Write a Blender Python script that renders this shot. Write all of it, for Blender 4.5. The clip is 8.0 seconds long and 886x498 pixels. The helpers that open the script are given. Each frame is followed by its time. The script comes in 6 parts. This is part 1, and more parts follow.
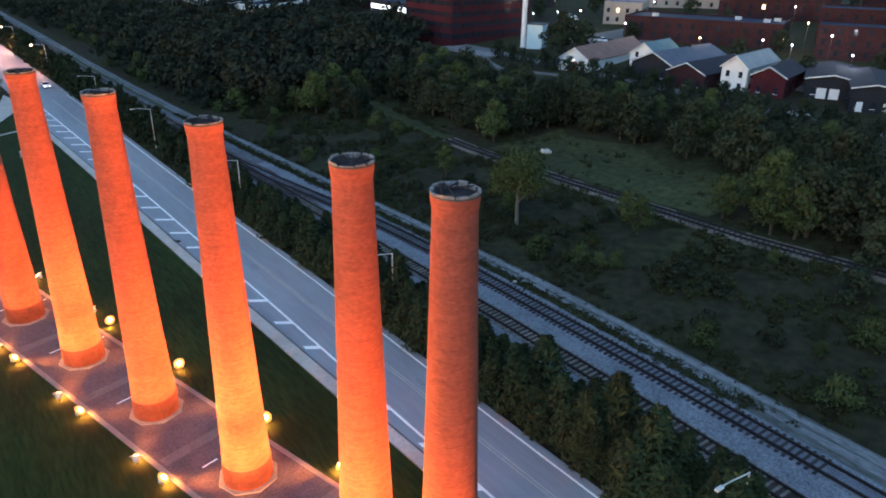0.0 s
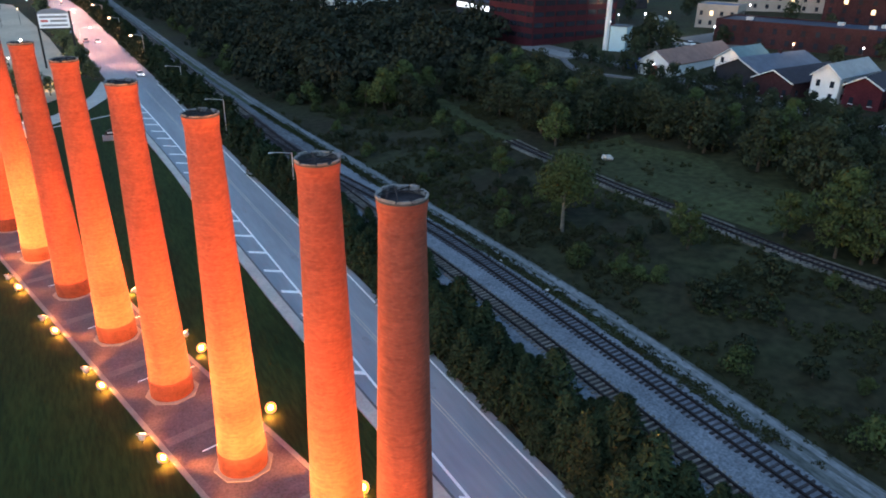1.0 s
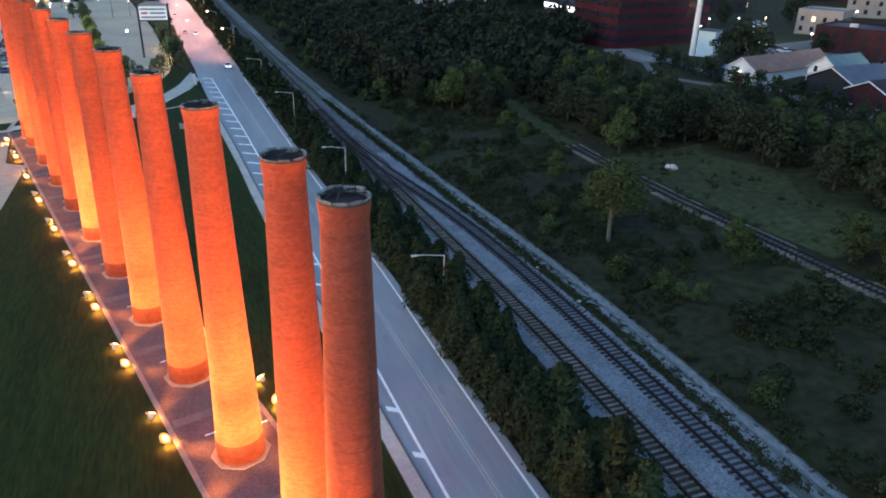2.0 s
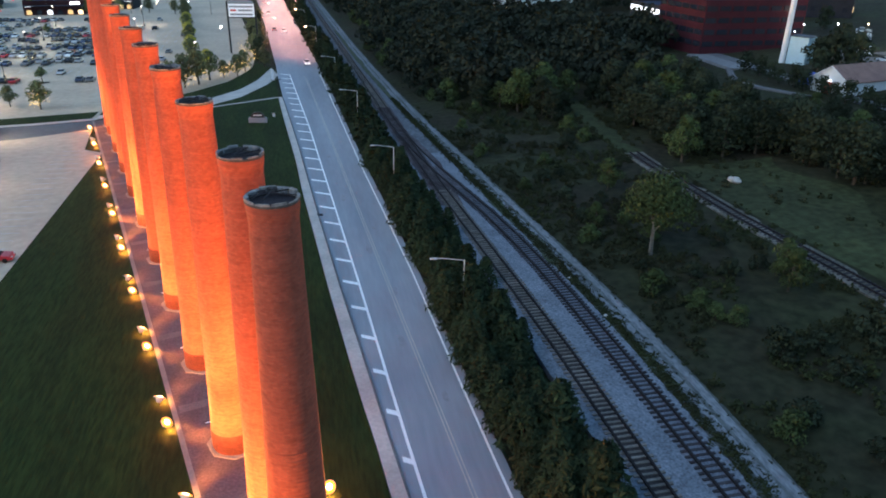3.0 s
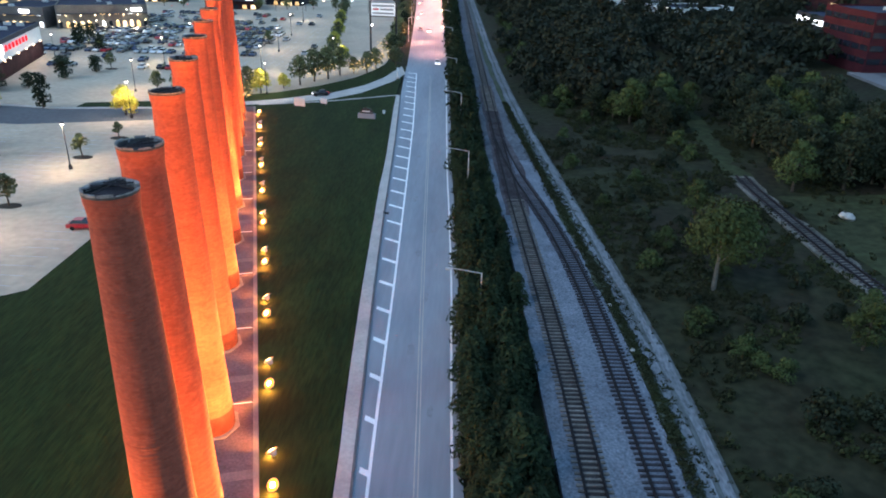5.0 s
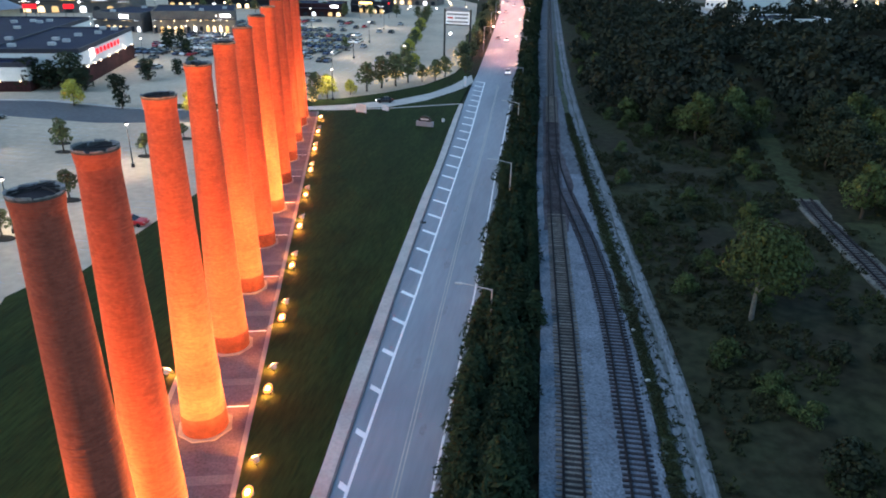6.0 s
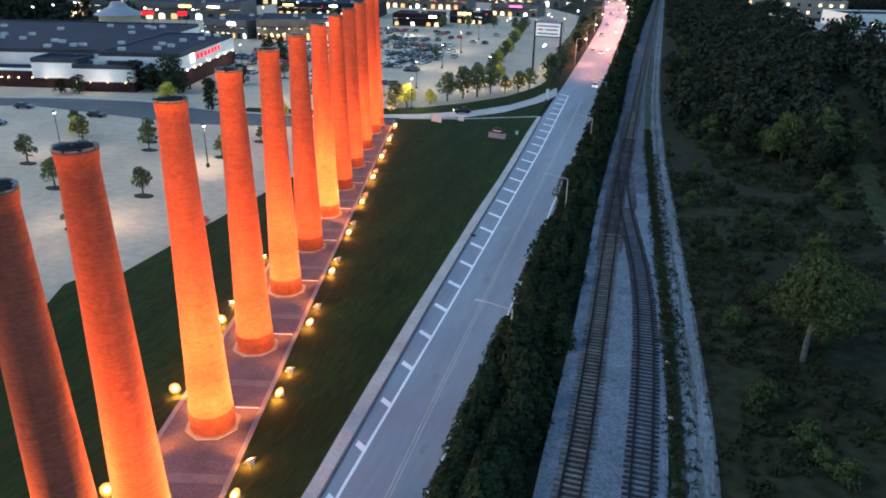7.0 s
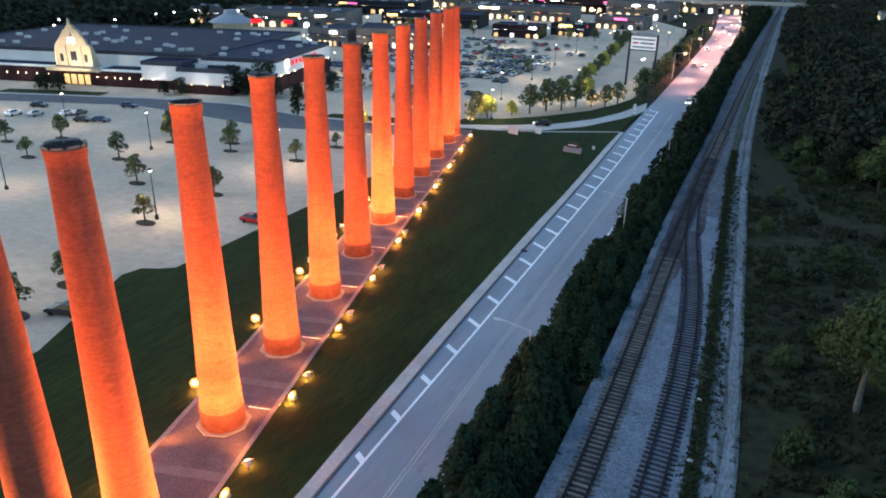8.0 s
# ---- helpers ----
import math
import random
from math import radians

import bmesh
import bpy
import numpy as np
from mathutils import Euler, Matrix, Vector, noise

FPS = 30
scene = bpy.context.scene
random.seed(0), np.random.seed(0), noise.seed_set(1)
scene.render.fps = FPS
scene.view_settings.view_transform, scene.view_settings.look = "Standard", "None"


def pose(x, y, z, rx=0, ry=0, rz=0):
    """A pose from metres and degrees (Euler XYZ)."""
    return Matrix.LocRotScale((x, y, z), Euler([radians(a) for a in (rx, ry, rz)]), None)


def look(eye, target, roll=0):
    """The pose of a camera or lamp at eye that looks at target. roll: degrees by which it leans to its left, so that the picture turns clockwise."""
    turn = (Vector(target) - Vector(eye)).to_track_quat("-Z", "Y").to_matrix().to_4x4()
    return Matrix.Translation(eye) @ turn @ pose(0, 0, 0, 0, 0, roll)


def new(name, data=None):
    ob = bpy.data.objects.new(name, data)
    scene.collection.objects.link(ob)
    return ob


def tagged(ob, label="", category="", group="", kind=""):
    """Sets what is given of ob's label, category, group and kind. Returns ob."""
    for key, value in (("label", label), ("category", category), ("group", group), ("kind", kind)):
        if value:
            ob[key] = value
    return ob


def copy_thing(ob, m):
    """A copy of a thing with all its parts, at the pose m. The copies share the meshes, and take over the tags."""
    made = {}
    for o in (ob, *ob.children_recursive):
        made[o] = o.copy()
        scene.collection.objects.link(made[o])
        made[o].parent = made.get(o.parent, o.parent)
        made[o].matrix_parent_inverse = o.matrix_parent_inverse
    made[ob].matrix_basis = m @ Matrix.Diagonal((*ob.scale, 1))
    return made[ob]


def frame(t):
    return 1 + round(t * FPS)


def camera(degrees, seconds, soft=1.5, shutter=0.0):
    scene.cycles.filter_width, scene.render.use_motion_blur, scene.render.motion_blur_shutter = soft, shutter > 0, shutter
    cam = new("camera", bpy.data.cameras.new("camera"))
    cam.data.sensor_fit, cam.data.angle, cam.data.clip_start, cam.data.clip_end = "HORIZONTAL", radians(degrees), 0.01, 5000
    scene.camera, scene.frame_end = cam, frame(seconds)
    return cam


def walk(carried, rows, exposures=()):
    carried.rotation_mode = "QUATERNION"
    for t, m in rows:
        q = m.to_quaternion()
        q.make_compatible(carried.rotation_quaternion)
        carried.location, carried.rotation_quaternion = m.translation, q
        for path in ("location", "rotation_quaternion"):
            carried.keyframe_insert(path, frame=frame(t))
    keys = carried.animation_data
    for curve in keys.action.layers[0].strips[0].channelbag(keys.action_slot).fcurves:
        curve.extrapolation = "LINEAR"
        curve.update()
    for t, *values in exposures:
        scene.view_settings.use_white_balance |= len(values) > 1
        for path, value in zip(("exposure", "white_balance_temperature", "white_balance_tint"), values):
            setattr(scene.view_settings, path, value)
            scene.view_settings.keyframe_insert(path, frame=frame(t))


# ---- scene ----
cam = camera(63.9, 8.0, soft=1.9)
PATH = [
    (0, (0.476, -1.192, 40.454), (1.536, 0.299, 39.647), 0.6),
    (0.5, (3.674, -2.691, 40.499), (4.629, -1.131, 39.689), 0.7),
    (1, (6.872, -3.689, 40.415), (7.72, -2.07, 39.602), 0.9),
    (1.5, (10.25, -4.604, 40.362), (10.984, -2.931, 39.548), 1.0),
    (1.7, (11.598, -4.887, 40.359), (12.286, -3.196, 39.542), 1.1),
    (2.8, (19.113, -6.067, 40.371), (19.547, -4.294, 39.552), 1.3),
    (3, (20.779, -6.169, 40.433), (21.162, -4.387, 39.611), 1.2),
    (3.5, (24.394, -6.184, 40.381), (24.664, -4.382, 39.558), 1.3),
    (4, (28.075, -5.912, 40.369), (28.234, -4.097, 39.543), 1.3),
    (4.5, (31.71, -5.358, 40.351), (31.763, -3.538, 39.523), 1.4),
    (4.7, (33.112, -5.201, 40.319), (33.124, -3.379, 39.493), 1.5),
    (5.8, (41.03, -2.793, 40.243), (40.797, -0.981, 39.429), 1.1),
    (6, (42.462, -2.248, 40.243), (42.175, -0.441, 39.435), 1.2),
    (6.5, (45.952, -0.754, 40.183), (45.53, 1.031, 39.386), 1.2),
    (7, (49.371, 1.1, 40.161), (48.813, 2.852, 39.374), 1.1),
    (7.5, (52.57, 3.183, 39.982), (51.878, 4.892, 39.207), 1.2),
    (8, (55.799, 5.39, 39.995), (54.976, 7.044, 39.23), 1.1),
]
walk(cam, [(t, look(eye, target, roll)) for t, eye, target, roll in PATH],
     [(0.0, 2.9), (3.0, 2.9), (4.0, 3.13), (4.7, 3.13), (5.8, 3.02), (6.5, 2.93), (8.0, 2.9)])

# ---- world and light ----
EXPOSURE = 2.9
scene.view_settings.exposure = EXPOSURE
world = bpy.data.worlds.new("dusk_sky")
scene.world = world
world.use_nodes = True
wn = world.node_tree
sky = wn.nodes.new("ShaderNodeTexSky")
sky.sky_type, sky.sun_disc = "NISHITA", False
sky.sun_elevation, sky.sun_rotation = radians(2.0), radians(265)
sky.ozone_density, sky.dust_density = 2.4, 0.6
wn.links.new(sky.outputs["Color"], wn.nodes["Background"].inputs["Color"])
wn.nodes["Background"].inputs["Strength"].default_value = 0.15

sun = new("sun", bpy.data.lights.new("sun", "SUN"))
sun.data.energy, sun.data.angle, sun.data.color = 0.12, radians(20), (0.75, 0.85, 1.0)
sun.matrix_world = look((-60, -30, 70), (0, 0, 0))

SODIUM = (1.0, 0.30, 0.065)
FLOOD_WATTS = 4300.0
ROAD_WATTS = 2300.0
LOT_WATTS = 640.0
FACADE_WATTS = 420.0
TOWN_WATTS = 200.0


# ---- materials ----
def rgba(c):
    return (*c, 1.0)


def mat(name, c1, c2=None, scale=1.0, rough=0.85, fine=0.0, metal=0.0, bump=0.0, rand=0.0, glow=0.0, stretch=(1, 1, 1), island=0.0):
    """A surface that wanders between two colours at one scale, with finer grain and relief on top."""
    m = bpy.data.materials.new(name)
    m.use_nodes = True
    nt = m.node_tree
    b = nt.nodes["Principled BSDF"]
    b.inputs["Roughness"].default_value = rough
    b.inputs["Metallic"].default_value = metal
    if rough >= 0.8:
        b.inputs["Specular IOR Level"].default_value = 0.12
    c2 = c2 or tuple(v * 0.75 for v in c1)
    geo = nt.nodes.new("ShaderNodeNewGeometry")
    mp = nt.nodes.new("ShaderNodeMapping")
    mp.inputs["Scale"].default_value = stretch
    nt.links.new(geo.outputs["Position"], mp.inputs["Vector"])
    n1 = nt.nodes.new("ShaderNodeTexNoise")
    n1.inputs["Scale"].default_value = scale
    n1.inputs["Detail"].default_value = 4
    n1.inputs["Roughness"].default_value = 0.6
    nt.links.new(mp.outputs["Vector"], n1.inputs["Vector"])
    ramp = nt.nodes.new("ShaderNodeMapRange")
    ramp.inputs["From Min"].default_value, ramp.inputs["From Max"].default_value = 0.35, 0.65
    nt.links.new(n1.outputs["Fac"], ramp.inputs["Value"])
    mix = nt.nodes.new("ShaderNodeMix")
    mix.data_type = "RGBA"
    mix.inputs["A"].default_value, mix.inputs["B"].default_value = rgba(c1), rgba(c2)
    nt.links.new(ramp.outputs["Result"], mix.inputs["Factor"])
    out = mix.outputs["Result"]
    if fine:
        n2 = nt.nodes.new("ShaderNodeTexNoise")
        n2.inputs["Scale"].default_value = scale * 14
        n2.inputs["Detail"].default_value = 3
        nt.links.new(mp.outputs["Vector"], n2.inputs["Vector"])
        r2 = nt.nodes.new("ShaderNodeMapRange")
        r2.inputs["From Min"].default_value, r2.inputs["From Max"].default_value = 0.3, 0.7
        r2.inputs["To Min"].default_value, r2.inputs["To Max"].default_value = 1 - fine, 1 + fine
        nt.links.new(n2.outputs["Fac"], r2.inputs["Value"])
        hs = nt.nodes.new("ShaderNodeHueSaturation")
        nt.links.new(out, hs.inputs["Color"])
        nt.links.new(r2.outputs["Result"], hs.inputs["Value"])
        out = hs.outputs["Color"]
        if bump:
            bp = nt.nodes.new("ShaderNodeBump")
            bp.inputs["Strength"].default_value, bp.inputs["Distance"].default_value = 0.6, bump
            nt.links.new(n2.outputs["Fac"], bp.inputs["Height"])
            nt.links.new(bp.outputs["Normal"], b.inputs["Normal"])
    for amount, node, socket in ((rand, "ShaderNodeObjectInfo", "Random"), (island, "ShaderNodeNewGeometry", "Random Per Island")):
        if amount:
            oi = nt.nodes.new(node)
            r3 = nt.nodes.new("ShaderNodeMapRange")
            r3.inputs["To Min"].default_value, r3.inputs["To Max"].default_value = 1 - amount, 1 + amount
            nt.links.new(oi.outputs[socket], r3.inputs["Value"])
            hs = nt.nodes.new("ShaderNodeHueSaturation")
            nt.links.new(out, hs.inputs["Color"])
            nt.links.new(r3.outputs["Result"], hs.inputs["Value"])
            out = hs.outputs["Color"]
    nt.links.new(out, b.inputs["Base Color"])
    if glow:
        b.inputs["Emission Color"].default_value = rgba(c1)
        b.inputs["Emission Strength"].default_value = glow
    return m


def chimney_brick():
    """Radial brick: courses run round the shaft, with sooty streaks and patched rings."""
    m = bpy.data.materials.new("chimney_brick")
    m.use_nodes = True
    nt = m.node_tree
    b = nt.nodes["Principled BSDF"]
    b.inputs["Roughness"].default_value = 0.9
    b.inputs["Specular IOR Level"].default_value = 0.12
    tc = nt.nodes.new("ShaderNodeTexCoord")
    sep = nt.nodes.new("ShaderNodeSeparateXYZ")
    nt.links.new(tc.outputs["Object"], sep.inputs["Vector"])
    at = nt.nodes.new("ShaderNodeMath")
    at.operation = "ARCTAN2"
    nt.links.new(sep.outputs["Y"], at.inputs[0])
    nt.links.new(sep.outputs["X"], at.inputs[1])
    mu = nt.nodes.new("ShaderNodeMath")
    mu.operation = "MULTIPLY"
    mu.inputs[1].default_value = 1.5
    nt.links.new(at.outputs[0], mu.inputs[0])
    uv = nt.nodes.new("ShaderNodeCombineXYZ")
    nt.links.new(mu.outputs[0], uv.inputs["X"])
    nt.links.new(sep.outputs["Z"], uv.inputs["Y"])
    br = nt.nodes.new("ShaderNodeTexBrick")
    br.inputs["Color1"].default_value = (0.31, 0.080, 0.054, 1)
    br.inputs["Color2"].default_value = (0.245, 0.060, 0.040, 1)
    br.inputs["Mortar"].default_value = (0.20, 0.080, 0.058, 1)
    br.inputs["Scale"].default_value = 1.0
    br.inputs["Brick Width"].default_value = 0.30
    br.inputs["Row Height"].default_value = 0.125
    br.inputs["Mortar Size"].default_value = 0.008
    nt.links.new(uv.outputs["Vector"], br.inputs["Vector"])
    # rings of repointed and weathered courses
    rz = nt.nodes.new("ShaderNodeCombineXYZ")
    nt.links.new(sep.outputs["Z"], rz.inputs["Z"])
    info = nt.nodes.new("ShaderNodeObjectInfo")
    k = nt.nodes.new("ShaderNodeMath")
    k.operation = "MULTIPLY"
    k.inputs[1].default_value = 50
    nt.links.new(info.outputs["Random"], k.inputs[0])
    nt.links.new(k.outputs[0], rz.inputs["X"])
    small = nt.nodes.new("ShaderNodeMath")
    small.operation = "MULTIPLY"
    small.inputs[1].default_value = 0.15
    nt.links.new(at.outputs[0], small.inputs[0])
    nt.links.new(small.outputs[0], rz.inputs["Y"])
    ring = nt.nodes.new("ShaderNodeTexNoise")
    ring.inputs["Scale"].default_value, ring.inputs["Detail"].default_value = 3.4, 4
    ring.inputs["Roughness"].default_value = 0.75
    nt.links.new(rz.outputs["Vector"], ring.inputs["Vector"])
    st = nt.nodes.new("ShaderNodeTexNoise")
    st.inputs["Scale"].default_value, st.inputs["Detail"].default_value = 0.9, 7
    st.inputs["Roughness"].default_value = 0.7
    sc = nt.nodes.new("ShaderNodeMapping")
    sc.inputs["Scale"].default_value = (1, 1, 0.45)
    nt.links.new(tc.outputs["Object"], sc.inputs["Vector"])
    nt.links.new(k.outputs[0], sc.inputs["Location"])
    nt.links.new(sc.outputs["Vector"], st.inputs["Vector"])
    spot = nt.nodes.new("ShaderNodeTexNoise")
    spot.inputs["Scale"].default_value, spot.inputs["Detail"].default_value = 3.6, 5
    spot.inputs["Roughness"].default_value = 0.65
    nt.links.new(sc.outputs["Vector"], spot.inputs["Vector"])
    last = br.outputs["Color"]
    for src, lo, hi in ((ring.outputs["Fac"], 0.84, 1.12), (st.outputs["Fac"], 0.9, 1.08), (spot.outputs["Fac"], 0.92, 1.05)):
        r = nt.nodes.new("ShaderNodeMapRange")
        r.inputs["From Min"].default_value, r.inputs["From Max"].default_value = 0.3, 0.7
        r.inputs["To Min"].default_value, r.inputs["To Max"].default_value = lo, hi
        nt.links.new(src, r.inputs["Value"])
        hs = nt.nodes.new("ShaderNodeHueSaturation")
        nt.links.new(last, hs.inputs["Color"])
        nt.links.new(r.outputs["Result"], hs.inputs["Value"])
        last = hs.outputs["Color"]
    nt.links.new(last, b.inputs["Base Color"])
    bp = nt.nodes.new("ShaderNodeBump")
    bp.inputs["Strength"].default_value, bp.inputs["Distance"].default_value = 0.8, 0.03
    course = nt.nodes.new("ShaderNodeTexNoise")
    course.inputs["Scale"].default_value, course.inputs["Detail"].default_value = 6.5, 1
    nt.links.new(rz.outputs["Vector"], course.inputs["Vector"])
    nt.links.new(course.outputs["Fac"], bp.inputs["Height"])
    nt.links.new(bp.outputs["Normal"], b.inputs["Normal"])
    return m


M = {
    "brick": chimney_brick(),
    "base_brick": mat("base_brick", (0.125, 0.042, 0.031), (0.09, 0.031, 0.025), 1.5, 0.9, 0.25, bump=0.02),
    "cap": mat("cap_concrete", (0.24, 0.24, 0.245), (0.12, 0.12, 0.125), 2.0, 0.9, 0.3, bump=0.03),
    "cap_dark": mat("cap_dark", (0.09, 0.085, 0.085), (0.05, 0.048, 0.05), 2.0, 0.9, 0.3, bump=0.03),
    "soot": mat("soot", (0.022, 0.02, 0.024), (0.045, 0.04, 0.045), 1.2, 0.95, 0.3),
    "scrub": mat("scrub", (0.029, 0.034, 0.016), (0.025, 0.022, 0.014), 0.05, 0.95, 0.4, bump=0.1),
    "lawn": mat("lawn_grass", (0.022, 0.036, 0.009), (0.015, 0.024, 0.007), 0.25, 0.95, 0.35, bump=0.05, stretch=(1, 0.15, 1)),
    "meadow": mat("meadow_grass", (0.047, 0.058, 0.026), (0.034, 0.040, 0.020), 0.06, 0.95, 0.35, bump=0.05),
    "asphalt": mat("worn_asphalt", (0.315, 0.345, 0.385), (0.235, 0.26, 0.295), 0.14, 0.8, 0.06, stretch=(1, 0.12, 1)),
    "oil_stain": mat("oil_stain", (0.20, 0.215, 0.24), (0.27, 0.29, 0.325), 0.9, 0.7, 0.15),
    "far_asphalt": mat("far_asphalt", (0.20, 0.205, 0.215), (0.16, 0.165, 0.175), 0.05, 0.8, 0.1),
    "paint": mat("road_paint", (0.95, 0.95, 0.96), (0.86, 0.87, 0.88), 1.2, 0.6, 0.12),
    "yellow_paint": mat("faded_yellow_paint", (0.50, 0.47, 0.42), (0.38, 0.37, 0.35), 0.8, 0.7, 0.2),
    "walk": mat("sidewalk_concrete", (0.51, 0.48, 0.45), (0.41, 0.39, 0.365), 0.25, 0.85, 0.12),
    "kerb": mat("kerb_stone", (0.16, 0.16, 0.165), (0.11, 0.11, 0.12), 0.6, 0.85, 0.2),
    "plaza": mat("plaza_pavers", (0.15, 0.108, 0.112), (0.105, 0.078, 0.084), 0.35, 0.85, 0.25, bump=0.01),
    "plaza_edge": mat("plaza_edge_concrete", (0.28, 0.24, 0.225), (0.22, 0.19, 0.18), 0.5, 0.85, 0.15),
    "lot": mat("lot_concrete", (0.51, 0.425, 0.325), (0.41, 0.345, 0.27), 0.05, 0.85, 0.1),
    "plaza_band": mat("plaza_band", (0.195, 0.148, 0.145), (0.15, 0.116, 0.114), 0.5, 0.85, 0.2),
    "lane": mat("lane_asphalt", (0.13, 0.135, 0.145), (0.10, 0.105, 0.115), 0.08, 0.85, 0.12),
    "faded_paint": mat("faded_lot_paint", (0.50, 0.50, 0.50), (0.38, 0.38, 0.38), 0.3, 0.7, 0.2),
    "pole": mat("galvanised_pole", (0.52, 0.53, 0.55), (0.42, 0.43, 0.45), 1.0, 0.5, 0.1, metal=0.2),
    "sodium_glow": mat("sodium_lens", (1.0, 0.55, 0.30), (1.0, 0.55, 0.3), 1.0, glow=3.0),
    "lot_glow": mat("lot_lens", (1.0, 0.93, 0.82), (1.0, 0.93, 0.82), 1.0, glow=1.2),
    "tuft": mat("weeds", (0.032, 0.041, 0.016), (0.025, 0.026, 0.014), 0.06, 0.92, island=0.2),
    "weed_bed": mat("weed_bed", (0.048, 0.064, 0.034), (0.075, 0.085, 0.068), 0.5, 0.95, 0.4, bump=0.06),
    "neon_pink": mat("neon_pink", (1.0, 0.12, 0.35), (1.0, 0.12, 0.35), 1.0, glow=0.5),
    "neon_gold": mat("neon_gold", (1.0, 0.62, 0.16), (1.0, 0.62, 0.16), 1.0, glow=0.8),
    "pale_stone": mat("pale_stone", (0.5, 0.48, 0.45), (0.38, 0.37, 0.35), 1.5, 0.9, 0.2, bump=0.05),
    "car_black": mat("car_black", (0.02, 0.02, 0.025), (0.02, 0.02, 0.025), 1.0, 0.3),
    "car_grey": mat("car_grey", (0.12, 0.125, 0.135), (0.11, 0.115, 0.125), 1.0, 0.3),
    "car_silver": mat("car_silver", (0.4, 0.41, 0.43), (0.38, 0.39, 0.41), 1.0, 0.3),
    "car_white": mat("car_white", (0.75, 0.76, 0.78), (0.72, 0.73, 0.75), 1.0, 0.3),
    "car_red": mat("car_red", (0.42, 0.02, 0.03), (0.38, 0.02, 0.03), 1.0, 0.3),
    "car_blue": mat("car_blue", (0.03, 0.05, 0.11), (0.03, 0.045, 0.1), 1.0, 0.3),
    "lens_off": mat("lamp_glass", (0.7, 0.7, 0.68), (0.65, 0.65, 0.63), 1.0, 0.2),
    "tail_off": mat("tail_glass", (0.3, 0.01, 0.01), (0.28, 0.01, 0.01), 1.0, 0.2),
    "mulch": mat("mulch", (0.06, 0.05, 0.04), (0.04, 0.035, 0.03), 0.8, 0.95, 0.3),
    # leaves with lamplight put into the colour: a very bright yellow albedo
    "leaf_lamplit": mat("leaf_lamplit", (0.52, 0.46, 0.06), (0.34, 0.32, 0.05), 0.5, 0.7, rand=0.2, island=0.4),
    "bulb": mat("fairy_bulb", (1.0, 0.62, 0.2), (1.0, 0.62, 0.2), 1.0, glow=0.5),
    "sign_face": mat("sign_face", (0.80, 0.83, 0.88), (0.76, 0.79, 0.84), 0.3, glow=0.05),
    "sign_arch": mat("sign_arch", (0.26, 0.28, 0.33), (0.22, 0.24, 0.28), 0.5, 0.6),
    "sign_grey": mat("sign_grey", (0.25, 0.26, 0.3), (0.2, 0.21, 0.25), 0.8, 0.6),
    "sign_red": mat("sign_red", (0.6, 0.05, 0.06), (0.55, 0.05, 0.06), 0.8, 0.6),
    "sign_white": mat("sign_white", (1.0, 0.9, 0.9), (1.0, 0.9, 0.9), 1.0, glow=0.6),
    "white_glow_soft": mat("emblem_glow", (1.0, 0.95, 0.85), (1.0, 0.95, 0.85), 1.0, glow=0.8),
    "store_white": mat("store_plaster", (0.80, 0.80, 0.80), (0.72, 0.72, 0.73), 0.2, 0.8, 0.08),
    "store_trim": mat("store_trim", (0.03, 0.035, 0.058), (0.022, 0.027, 0.045), 0.3, 0.7, 0.1),
    "store_roof": mat("roof_membrane", (0.016, 0.022, 0.052), (0.011, 0.015, 0.038), 0.06, 0.8, 0.15),
    "vent": mat("roof_unit_metal", (0.5, 0.52, 0.55), (0.4, 0.42, 0.45), 0.6, 0.6, 0.1),
    "cream": mat("cream_plaster", (0.46, 0.40, 0.31), (0.38, 0.33, 0.26), 0.3, 0.8, 0.1),
    "town_brick": mat("town_brick", (0.048, 0.021, 0.024), (0.028, 0.013, 0.016), 0.12, 0.9, 0.25),
    "town_red": mat("dark_red_brick", (0.072, 0.017, 0.023), (0.05, 0.012, 0.018), 0.25, 0.9, 0.25),
    "town_brick_pale": mat("pale_brick", (0.36, 0.28, 0.24), (0.28, 0.22, 0.19), 0.8, 0.9, 0.2),
    "dark_wall": mat("dark_siding", (0.024, 0.026, 0.034), (0.018, 0.02, 0.026), 0.5, 0.8, 0.15),
    "roof_brown": mat("brown_shingle", (0.24, 0.15, 0.13), (0.19, 0.12, 0.105), 0.5, 0.9, 0.2),
    "roof_blue": mat("blue_grey_roof", (0.10, 0.12, 0.165), (0.08, 0.098, 0.135), 0.4, 0.8, 0.15),
    "roof_blue_flat": mat("blue_flat_roof", (0.12, 0.16, 0.25), (0.10, 0.13, 0.21), 0.4, 0.8, 0.15),
    "roof_teal": mat("teal_roof", (0.12, 0.20, 0.23), (0.10, 0.16, 0.19), 0.4, 0.8, 0.15),
    "roof_dark": mat("dark_shingle", (0.035, 0.036, 0.05), (0.026, 0.027, 0.04), 0.5, 0.9, 0.2),
    "roof_grey": mat("grey_shingle", (0.28, 0.31, 0.33), (0.23, 0.25, 0.27), 0.5, 0.9, 0.15),
    "rust_door": mat("rust_door", (0.25, 0.08, 0.05), (0.2, 0.06, 0.04), 0.8, 0.8, 0.2),
    "pale_blue": mat("pale_blue_wall", (0.45, 0.62, 0.70), (0.4, 0.56, 0.64), 0.3, 0.8, 0.1),
    "blue_steel": mat("blue_steel", (0.04, 0.10, 0.42), (0.035, 0.085, 0.36), 0.6, 0.6, 0.15),
